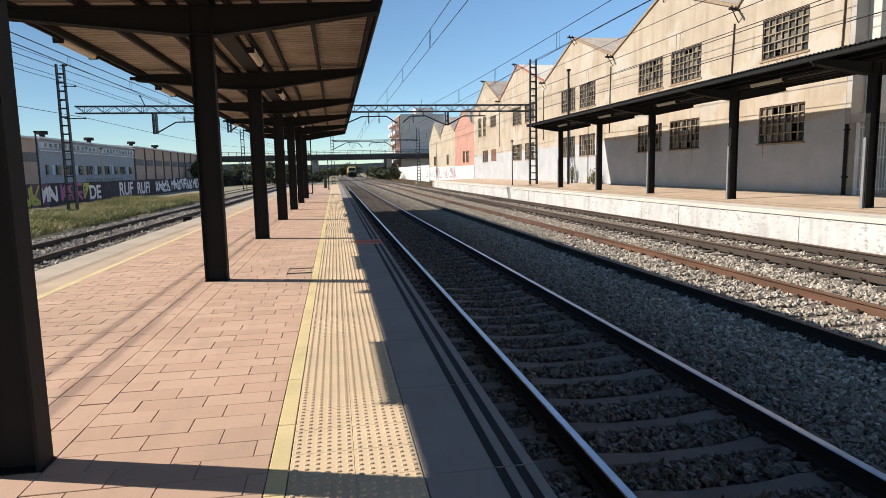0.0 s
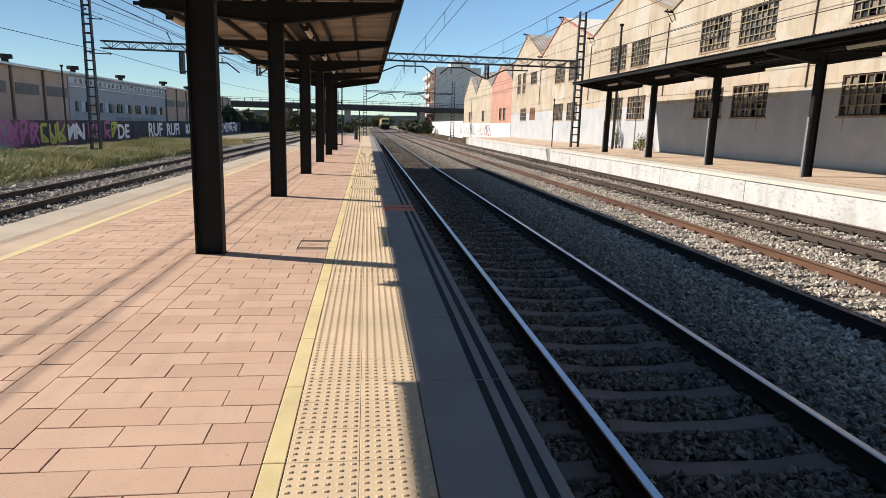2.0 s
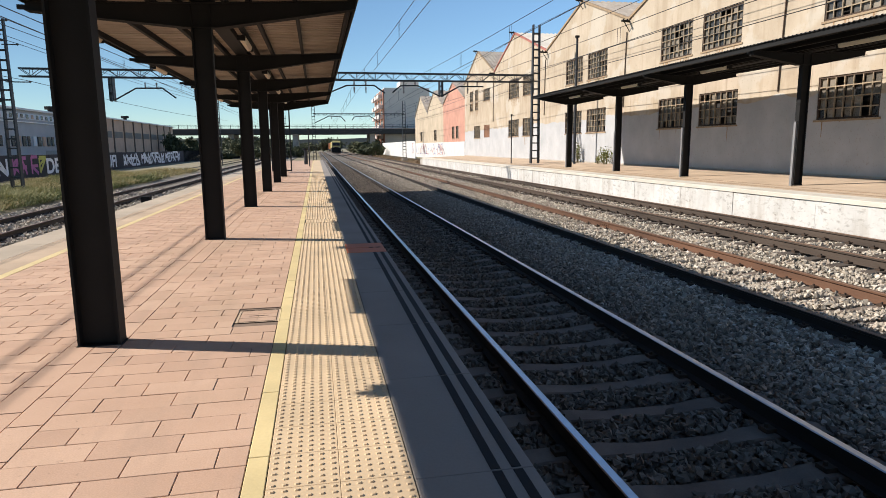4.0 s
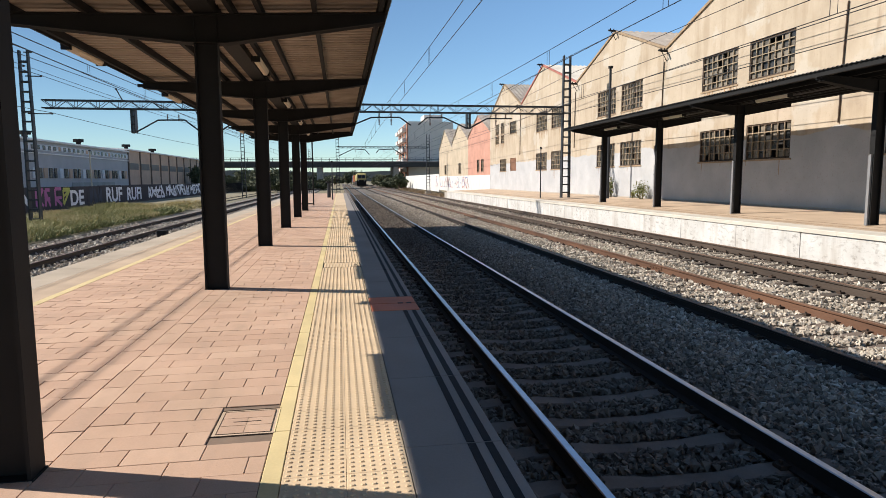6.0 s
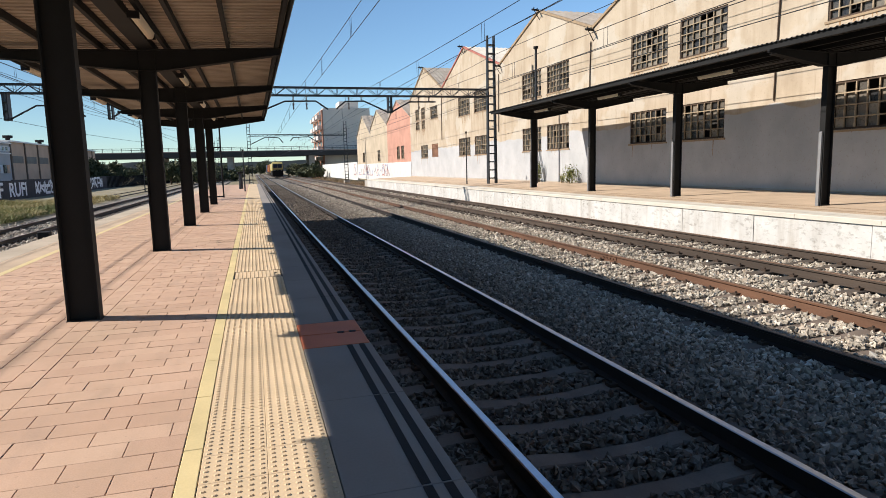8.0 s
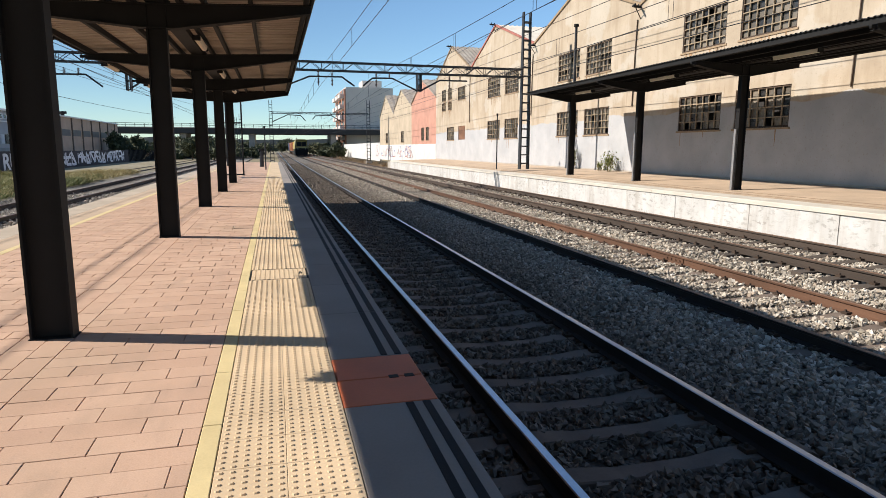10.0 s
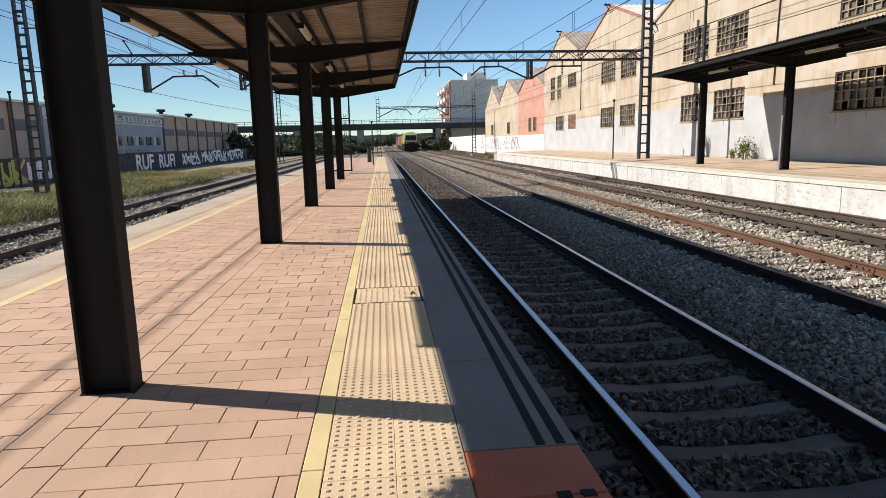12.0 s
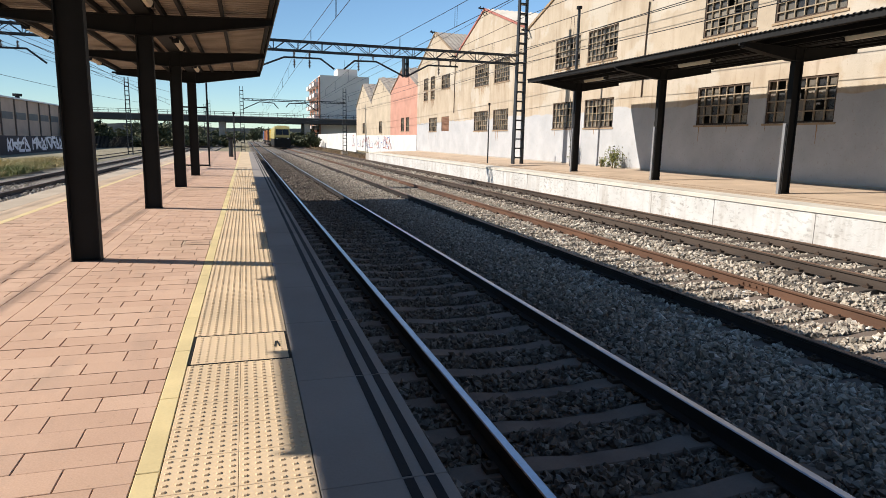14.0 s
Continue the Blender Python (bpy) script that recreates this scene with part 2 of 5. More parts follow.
def prism(bm, outline, axis, a, b, mat=0):
    """An outline of (u, v) drawn along an axis from a to b. axis y: (x, z); axis x: (y, z); axis z: (x, y)."""
    def at(u, v, w):
        return {"x": (w, u, v), "y": (u, w, v), "z": (u, v, w)}[axis]
    lo = [bm.verts.new(at(u, v, a)) for u, v in outline]
    hi = [bm.verts.new(at(u, v, b)) for u, v in outline]
    n = len(outline)
    for i in range(n):
        bm.faces.new((lo[i], lo[(i + 1) % n], hi[(i + 1) % n], hi[i])).material_index = mat
    bm.faces.new(lo[::-1]).material_index = mat
    bm.faces.new(hi).material_index = mat


def rod(bm, a, b, r, sides=6, mat=0, r2=None):
    a, b = Vector(a), Vector(b)
    d = (b - a).normalized()
    u = d.orthogonal().normalized()
    w = d.cross(u)
    rings = []
    for p, rr in ((a, r), (b, r if r2 is None else r2)):
        rings.append([bm.verts.new(p + rr * (math.cos(k) * u + math.sin(k) * w)) for k in (2 * math.pi * i / sides for i in range(sides))])
    for i in range(sides):
        bm.faces.new((rings[0][i], rings[0][(i + 1) % sides], rings[1][(i + 1) % sides], rings[1][i])).material_index = mat
    bm.faces.new(rings[0][::-1]).material_index = mat
    bm.faces.new(rings[1]).material_index = mat


def mesh_of(name, bm, *mats):
    bmesh.ops.recalc_face_normals(bm, faces=bm.faces)
    me = bpy.data.meshes.new(name)
    bm.to_mesh(me)
    bm.free()
    for m in mats:
        me.materials.append(m)
    return me


def part(name, bm, mats, parent=None, label=""):
    mats = mats if isinstance(mats, (tuple, list)) else (mats,)
    ob = new(name, mesh_of(name, bm, *mats))
    if parent:
        ob.parent = parent
    return tagged(ob, label)


def piece(name, me, parent, m=None, label=""):
    ob = new(name, me)
    ob.parent = parent
    if m is not None:
        ob.matrix_basis = m
    return tagged(ob, label)


def thing(name, label, category, group="", kind="", m=None):
    ob = new(name)
    ob.empty_display_size = 0.2
    if m is not None:
        ob.matrix_basis = m
    return tagged(ob, label, category, group, kind)


def bevelled(bm, width, segments=1):
    bmesh.ops.bevel(bm, geom=list(bm.edges), offset=width, segments=segments, affect="EDGES", profile=0.5)
    return bm


def soup(name, verts, faces_per, base_faces, mat, kind="stuff"):
    """Many like pieces in one mesh: verts (n, k, 3) and the faces of one piece (all with the same corner count)."""
    n, k, _ = verts.shape
    f = np.array(base_faces)
    allf = (f[None] + (np.arange(n) * k)[:, None, None]).reshape(-1, f.shape[1])
    me = bpy.data.meshes.new(name)
    me.vertices.add(n * k)
    me.vertices.foreach_set("co", verts.astype(np.float32).ravel())
    me.loops.add(allf.size)
    me.loops.foreach_set("vertex_index", allf.astype(np.int32).ravel())
    me.polygons.add(len(allf))
    me.polygons.foreach_set("loop_start", np.arange(0, allf.size, f.shape[1], dtype=np.int32))
    me.polygons.foreach_set("loop_total", np.full(len(allf), f.shape[1], dtype=np.int32))
    me.update(calc_edges=True)
    me.materials.append(mat)
    me.shade_flat()
    return me


# ---- ground and track beds ----
def ground():
    bm = bmesh.new()
    xs = [-1500, -300, -80, -40, -24, -18, -14, -12.7, 12, 40, 100, 400, 1500]
    ys = [-300, -60, -20, 0, 15, 30, 45, 60, 80, 110, 160, 240, 400, 900, 2500]
    grid = [[bm.verts.new((x, y, -1.12 + (0.25 if x < -13 else 0.0) + 0.12 * noise.noise((x * 0.05, y * 0.05, 0)))) for x in xs] for y in ys]
    for j in range(len(ys) - 1):
        for i in range(len(xs) - 1):
            bm.faces.new((grid[j][i], grid[j][i + 1], grid[j + 1][i + 1], grid[j + 1][i]))
    return tagged(part("ground", bm, EARTH), "dry bare earth around the railway", "ground", kind="structure")


ground()
bm = bmesh.new()
prism(bm, [(-0.58, -1.3), (-0.58, -0.86), (2.6, -0.86), (3.2, -0.83), (3.9, -0.86), (6.3, -0.86), (6.9, -0.66), (9.84, -0.64), (9.84, -1.3)], "y", -25, 330)
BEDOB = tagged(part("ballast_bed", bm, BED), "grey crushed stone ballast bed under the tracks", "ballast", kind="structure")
bm = bmesh.new()
prism(bm, [(-16.8, -1.4), (-15.9, -1.0), (-8.6, -1.0), (-6.2, -0.98), (-6.2, -1.4)], "y", -25, 330)
tagged(part("ballast_bed", bm, BEDPALE), "grey ballast bed beside the island platform", "ballast", kind="structure")


def stones(name, n, x0, x1, y0, y1, zf, size, keep, label):
    """Crushed stones: bent octahedra, strewn over a strip."""
    rng = np.random.default_rng(n)
    x = rng.uniform(x0, x1, n)
    y = y0 + (y1 - y0) * rng.uniform(0, 1, n) ** 1.35
    ok = keep(x, y)
    x, y = x[ok], y[ok]
    n = len(x)
    corner = np.array([(1, 0, 0), (-1, 0, 0), (0, 1, 0), (0, -1, 0), (0, 0, 1), (0, 0, -1)], float) * 0.66
    v = corner[None] * rng.uniform(0.65, 1.3, (n, 1, 3)) + rng.normal(0, 0.17, (n, 6, 3))
    q = rng.normal(size=(n, 4))
    q /= np.linalg.norm(q, axis=1)[:, None]
    w, a, b, c = q.T
    rot = np.stack([1 - 2 * (b * b + c * c), 2 * (a * b - c * w), 2 * (a * c + b * w), 2 * (a * b + c * w), 1 - 2 * (a * a + c * c), 2 * (b * c - a * w),
                    2 * (a * c - b * w), 2 * (b * c + a * w), 1 - 2 * (a * a + b * b)], 1).reshape(-1, 3, 3)
    s = size * rng.uniform(0.65, 1.45, (n, 1, 1))
    v = np.einsum("nij,nkj->nki", rot, v) * s
    v += np.stack([x, y, zf(x) + rng.uniform(-0.2, 0.55, n) * s[:, 0, 0]], 1)[:, None]
    me = soup(name, v, 6, [(0, 2, 4), (2, 1, 4), (1, 3, 4), (3, 0, 4), (2, 0, 5), (1, 2, 5), (3, 1, 5), (0, 3, 5)], STONE)
    return tagged(new(name, me), label, "ballast", kind="stuff")


R1, R2, R3, R4, R5, R6 = 0.27, 2.0, 4.42, 6.15, 7.32, 9.05
ZA, ZC = -0.64, -0.42                       # rail heads of the two main tracks, and of the outer one
LA, LB, ZL = -9.9, -11.6, -0.80             # the track behind the island platform


def bed_height(x):
    return np.interp(x, [-0.58, 2.6, 3.2, 3.9, 6.3, 6.9, 9.84], [-0.845, -0.845, -0.82, -0.83, -0.83, -0.658, -0.643]) + 0.01


def clear_of_sleepers(x, y):
    """True between the sleepers and clear of the rails."""
    ok = np.ones(len(x), bool)
    for a, b in ((R1, R2), (R3, R4), (R5, R6)):
        mid = (a + b) / 2
        half = 0.115 if a == R1 else 0.11 if a == R3 else 0.125
        reach = 1.25
        on = (np.abs(x - mid) < reach) & (np.abs((y - 0.1) % 0.6 - 0.3) < half)
        ok &= ~on
        ok &= (np.abs(x - a) > 0.10) & (np.abs(x - b) > 0.10)
    return ok


def rail_profile(x, z):
    half = [(0.072, 0.0), (0.072, 0.012), (0.012, 0.032), (0.009, 0.115), (0.034, 0.128), (0.036, 0.156), (0.028, 0.163)]
    return [(x + u, z - 0.163 + v) for u, v in half] + [(x - u, z - 0.163 + v) for u, v in half[::-1]]


def sleeper_mesh(mat, clip):
    bm = bmesh.new()
    rings = []
    for x, half, top in ((-1.27, 0.13, -0.012), (-1.1, 0.11, 0.0), (-0.62, 0.11, 0.0), (-0.3, 0.095, -0.03), (0.3, 0.095, -0.03), (0.62, 0.11, 0.0), (1.1, 0.11, 0.0), (1.27, 0.13, -0.012)):
        rings.append([bm.verts.new((x, yy, zz)) for yy, zz in ((-half - 0.035, -0.2), (half + 0.035, -0.2), (half, top - 0.012), (half - 0.012, top), (-half + 0.012, top), (-half, top - 0.012))])
    for a, b in zip(rings[:-1], rings[1:]):
        for i in range(6):
            bm.faces.new((a[i], a[(i + 1) % 6], b[(i + 1) % 6], b[i]))
    bm.faces.new(rings[0])
    bm.faces.new(rings[-1][::-1])
    for x in (-0.866, 0.866):
        for s in (-1, 1):
            box(bm, x + s * 0.105 - 0.045, x + s * 0.105 + 0.045, -0.05, 0.05, -0.005, 0.035, 1)
            rod(bm, (x + s * 0.115, 0, 0.03), (x + s * 0.115, 0, 0.065), 0.018, 6, 1)
    return mesh_of("sleeper", bm, mat, clip)


SLEEPER_ME, TIMBER_ME = sleeper_mesh(SLEEPER, CLIP), sleeper_mesh(WOOD, CLIP)


def track(a, b, z, y1, label, side, top, first=-1.4, last=66.0, joint=None, tie=None):
    ob = thing("railway_track", label, "railway track", "tracks through the station")
    for x in (a, b):
        bm = bmesh.new()
        prism(bm, rail_profile(x, z), "y", -25, y1)
        bm.faces.ensure_lookup_table()
        for f in bm.faces:
            c = f.calc_center_median()
            if abs(c.z - z) < 0.002 or (c.z > z - 0.009 and abs(c.x - x) < 0.04):
                f.material_index = 1
        part("rail", bm, (side if not isinstance(side, tuple) else side[x == b], top), ob)
        if joint is not None:
            bm = bmesh.new()
            for s in (-1, 1):
                box(bm, x + s * 0.012 - 0.012, x + s * 0.012 + 0.012, joint - 0.3, joint + 0.3, z - 0.125, z - 0.05)
                for k in (-0.2, -0.07, 0.07, 0.2):
                    rod(bm, (x + s * 0.02, joint + k, z - 0.087), (x + s * 0.05, joint + k, z - 0.087), 0.016)
            part("fishplate", bm, side if not isinstance(side, tuple) else side[x == b], ob)
    mid = (a + b) / 2
    k = 0
    rng = random.Random(int(mid * 10))
    while first + 0.6 * k < last:
        piece("sleeper", tie or SLEEPER_ME, ob, pose(mid + rng.uniform(-0.02, 0.02), 0.4 + 0.6 * (round(first / 0.6) + k), z - 0.168 + rng.uniform(-0.006, 0.006), 0, 0, rng.uniform(-0.6, 0.6)))
        k += 1
    return ob


# ---- island platform ----
EDGE, LEFT, PEND = -0.585, -6.1, 74.0
TACT0, TACT1, YEL0 = -1.76, -1.13, -1.86
platform = thing("platform_island", "island platform paved with pinkish slabs", "platform", kind="structure")
bm = bmesh.new()
prism(bm, [(EDGE - 0.02, -1.2), (EDGE - 0.02, -0.05), (LEFT + 0.02, -0.05), (LEFT + 0.02, -1.2)], "y", -16, PEND)
part("platform_body", bm, CONCRETE, platform)
bm = bmesh.new()
box(bm, -5.0, YEL0, -16, PEND, -0.05, -0.008)
part("joint_bed", bm, JOINT, platform)
# outer coping and yellow line of the far side
bm = bmesh.new()
y = -16.0
while y < PEND:
    box(bm, LEFT, -5.56, y + 0.004, min(y + 1.2, PEND) - 0.004, -0.16, 0.0)
    y += 1.2
part("coping", bm, EDGING, platform, "weathered tan concrete coping slabs")
bm = bmesh.new()
box(bm, -5.556, -5.12, -16, PEND, -0.05, -0.001)
part("paving_band", bm, TAN, platform)
bm = bmesh.new()
box(bm, -5.116, -5.004, -16, PEND, -0.05, 0.0)
part("yellow_line", bm, YELLOW, platform)


def slab_mesh(name, lx, ly, h, mat, round_=0.006, top=0.0):
    bm = bmesh.new()
    x, y, r = lx / 2, ly / 2, round_
    lo = [bm.verts.new((sx * x, sy * y, top - h)) for sx, sy in ((-1, -1), (1, -1), (1, 1), (-1, 1))]
    mid = [bm.verts.new((sx * x, sy * y, top - r)) for sx, sy in ((-1, -1), (1, -1), (1, 1), (-1, 1))]
    hi = [bm.verts.new((sx * (x - r), sy * (y - r), top)) for sx, sy in ((-1, -1), (1, -1), (1, 1), (-1, 1))]
    for a, b in ((lo, mid), (mid, hi)):
        for i in range(4):
            bm.faces.new((a[i], a[(i + 1) % 4], b[(i + 1) % 4], b[i]))
    bm.faces.new(hi)
    return mesh_of(name, bm, mat)


def cells():
    """Pavers: staggered rows across the platform, with a lengthwise course at the posts."""
    rng = random.Random(5)
    rows = int((PEND + 4) / 0.195)
    for r in range(rows):
        y = -4 + 0.195 * r
        if y > 46:
            break
        for x0, x1 in ((-5.0, -3.32), (-2.95, YEL0)):
            x = x0 - (0.2 if r % 2 else 0.0) - rng.choice((0, 0, 0.05))
            while x < x1:
                a, b = max(x, x0), min(x + 0.4, x1)
                if b - a > 0.03:
                    yield (a + b) / 2, y + 0.0975, b - a - 0.004, 0.191
                x += 0.4
    y = -4
    while y < 46:
        yield -3.225, y + 0.2, 0.185, 0.395
        yield -3.04, y + 0.4, 0.175, 0.395
        y += 0.4


HATCHES = [(-2.03, 8.99, 0.366, 0.41), (-2.03, 20.57, 0.366, 0.41)]


def pavers():
    near, far = [], []
    for c in cells():
        cut = [hx - hw / 2 for hx, hy, hw, hl in HATCHES if abs(c[1] - hy) < hl / 2 + c[3] / 2 - 0.02 and c[0] + c[2] / 2 > hx - hw / 2]
        if cut:
            a = c[0] - c[2] / 2
            if cut[0] - a < 0.04:
                continue
            c = ((a + cut[0]) / 2, c[1], cut[0] - a - 0.004, c[3])
        (near if -2.96 < c[0] and 2.0 < c[1] < 15.4 and len(near) < 300 else far).append(c)
    shared = {}
    rng = random.Random(2)
    for x, y, lx, ly in near:
        key = (round(lx, 2), round(ly, 2))
        if key not in shared:
            shared[key] = slab_mesh("paver", lx, ly, 0.04, PAVER, 0.0022)
        piece("paver", shared[key], platform, pose(x, y, rng.uniform(-0.002, 0.0015), rng.uniform(-0.12, 0.12), rng.uniform(-0.12, 0.12)))
    n = np.array(far)
    base = np.array([(-1, -1, -0.02), (1, -1, -0.02), (1, 1, -0.02), (-1, 1, -0.02), (-1, -1, 0), (1, -1, 0), (1, 1, 0), (-1, 1, 0)], float)
    v = np.repeat(base[None], len(n), 0)
    v[:, :, 0] *= n[:, 2:3] / 2
    v[:, :, 1] *= n[:, 3:4] / 2
    v[:, 4:, :2] *= 0.985
    v[:, :, :2] += n[:, None, :2]
    v[:, 4:, 2] += np.random.default_rng(3).uniform(-0.002, 0.0015, (len(n), 1))
    me = soup("paving", v, 8, [(4, 5, 6, 7), (0, 1, 5, 4), (1, 2, 6, 5), (2, 3, 7, 6), (3, 0, 4, 7)], PAVERFAR)
    tagged(piece("paving", me, platform), kind="stuff")
    bm = bmesh.new()
    box(bm, -5.0, YEL0, 46.2, PEND, -0.03, -0.001)
    box(bm, -5.0, YEL0, -16, -4.1, -0.03, -0.001)
    part("far_paving", bm, PAVERFAR, platform)


def mat_paver_far():
    m = mat_paver()
    t = m.node_tree
    geo = t.nodes.new("ShaderNodeNewGeometry")
    for l in list(t.links):
        if l.from_node.type == "OBJECT_INFO":
            t.links.new(geo.outputs["Random Per Island"], l.to_socket)
    return m


PAVERFAR = mat_paver_far()


def tactile():
    me = slab_mesh("tactile_slab", 0.3125, 0.298, 0.05, TACTILE, 0.002, -0.002)
    k = 0
    while -2 + 0.3 * k < 42:
        y = -2 + 0.3 * k + 0.15
        if not 15.72 < y < 16.28:
            for x in (TACT0 + 0.158, TACT1 - 0.158):
                piece("tactile_slab", me, platform, pose(x, y, 0))
        k += 1
    bm = bmesh.new()
    box(bm, TACT0, TACT1, 42.1, PEND, -0.05, -0.002)
    box(bm, TACT0, TACT1, -16, -2.0, -0.05, -0.002)
    part("tactile_band", bm, TACTILE, platform)
    # domes
    pts = []
    for half in (TACT0 + 0.158, TACT1 - 0.158):
        for i in range(6):
            x = half + (i - 2.5) * 0.052
            k = 0
            while -2 + 0.05 * k < 42:
                pts.append((x, -1.975 + 0.05 * k))
                k += 1
    p = np.array(pts)
    p = p[~((p[:, 1] > 15.70) & (p[:, 1] < 16.30))]
    ang = np.arange(6) * np.pi / 3
    ring = np.concatenate([np.stack([r * np.cos(ang), r * np.sin(ang), np.full(6, z)], 1) for r, z in ((0.0145, -0.003), (0.0095, 0.0045))])
    v = ring[None] + np.concatenate([p, np.zeros((len(p), 1))], 1)[:, None]
    quads = [(i, (i + 1) % 6, 6 + (i + 1) % 6, 6 + i) for i in range(6)] + [(6, 7, 8, 9), (6, 9, 10, 11)]
    tagged(piece("tactile_domes", soup("tactile_domes", v, 12, quads, TACTILE), platform, None, "rows of small raised domes"), kind="stuff")
    # yellow line
    ye = slab_mesh("yellow_tile", 0.094, 0.794, 0.05, YELLOW, 0.003)
    for k in range(56):
        piece("yellow_tile", ye, platform, pose((YEL0 + TACT0) / 2, -2 + 0.8 * k, 0))
    bm = bmesh.new()
    box(bm, YEL0 + 0.002, TACT0 - 0.004, 42.5, PEND, -0.05, 0.0)
    part("yellow_line", bm, YELLOW, platform)


def copings():
    slab = slab_mesh("coping_slab", TACT1 * -1 + EDGE - 0.006, 1.197, 0.16, COPING, 0.003)
    strip = bmesh.new()
    box(strip, -0.0225, 0.0225, -0.59, 0.59, -0.006, 0.003)
    strip = mesh_of("grip_strip", strip, STRIPE)
    orange = slab_mesh("orange_slab", TACT1 * -1 + EDGE - 0.006, 0.41, 0.16, ORANGE, 0.008)
    for k in range(-2, 64):
        y = 12.88 + 0.6 + 1.2 * k if k >= 0 else 12.05 - 0.6 - 1.2 * (-k - 1)
        if y > PEND:
            break
        c = piece("coping_slab", slab, platform, pose((TACT1 + EDGE) / 2, y, 0))
        for x in (-0.763, -0.666):
            piece("grip_strip", strip, c, pose(x - (TACT1 + EDGE) / 2, 0, 0))
    for k in range(2, 24):
        y = 12.05 - 0.6 - 1.2 * k
        c = piece("coping_slab", slab, platform, pose((TACT1 + EDGE) / 2, y, 0))
        for x in (-0.763, -0.666):
            piece("grip_strip", strip, c, pose(x - (TACT1 + EDGE) / 2, 0, 0))
    for y in (12.258, 12.672):
        piece("orange_slab", orange, platform, pose((TACT1 + EDGE) / 2, y, 0), "orange painted edge slab")
    bm = bmesh.new()
    for x in (-0.775, -0.675):
        box(bm, x - 0.03, x + 0.03, 12.44, 12.49, -0.004, 0.003)
    part("grip_mark", bm, STRIPE, platform)


def hatch(x, y, w, l):
    ob = thing("access_cover", "square paved access cover with metal rim in the platform", "access cover", "covers in the platform", m=pose(x, y, 0))
    bm = bmesh.new()
    for s in (0.0, 0.028):
        a, b = w / 2 - s, l / 2 - s
        for x0, x1, y0, y1 in ((-a, a, -b, -b + 0.003), (-a, a, b - 0.003, b), (-a, -a + 0.003, -b, b), (a - 0.003, a, -b, b)):
            box(bm, x0, x1, y0, y1, -0.03, 0.0)
    box(bm, -0.08, 0.08, -0.004, 0.004, -0.02, 0.001)
    part("rim", bm, FRAMERUST, ob, "thin dark metal rim")
    for x0, x1, y0, y1 in ((-w / 2 + 0.034, -0.003, -l / 2 + 0.034, -0.064), (0.003, w / 2 - 0.034, -l / 2 + 0.034, -0.064), (-w / 2 + 0.034, -0.003, -0.055, 0.06), (0.003, w / 2 - 0.034, -0.055, 0.06), (-w / 2 + 0.034, w / 2 - 0.034, 0.065, l / 2 - 0.034)):
        bm = bmesh.new()
        box(bm, x0, x1, y0, y1, -0.03, -0.001)
        part("infill", bm, PAVER, ob)
    bm = bmesh.new()
    box(bm, -w / 2 + 0.008, w / 2 - 0.008, -l / 2 + 0.008, l / 2 - 0.008, -0.03, -0.003)
    part("tray", bm, TAN, ob)


def tactile_cover():
    ob = thing("tactile_cover", "tactile service cover with a dark rim in the yellow strip", "access cover", m=pose((TACT0 + TACT1) / 2, 16.0, 0))
    bm = bmesh.new()
    box(bm, -0.298, 0.298, -0.284, 0.284, -0.03, -0.001)
    for i in range(11):
        for j in range(11):
            x, y = (i - 5) * 0.052, (j - 5) * 0.05
            rod(bm, (x, y, -0.002), (x, y, 0.004), 0.012, 6, 0, 0.008)
    part("plate", bm, TACTILE, ob)
    bm = bmesh.new()
    for x0, x1, y0, y1 in ((-0.312, 0.312, -0.298, -0.287), (-0.312, 0.312, 0.288, 0.298), (-0.312, -0.302, -0.298, 0.298), (0.302, 0.312, -0.298, 0.298)):
        box(bm, x0, x1, y0, y1, -0.03, 0.001)
    part("rim", bm, STEEL, ob)
    bm = bmesh.new()
    for s in (-1, 1):
        prism(bm, [(0.235, 0.06), (0.235 + s * 0.008, 0.06), (0.235 + s * 0.022, -0.05), (0.235 + s * 0.012, -0.05)], "z", 0.0, 0.006)
    part("lifting_slot", bm, STRIPE, ob)


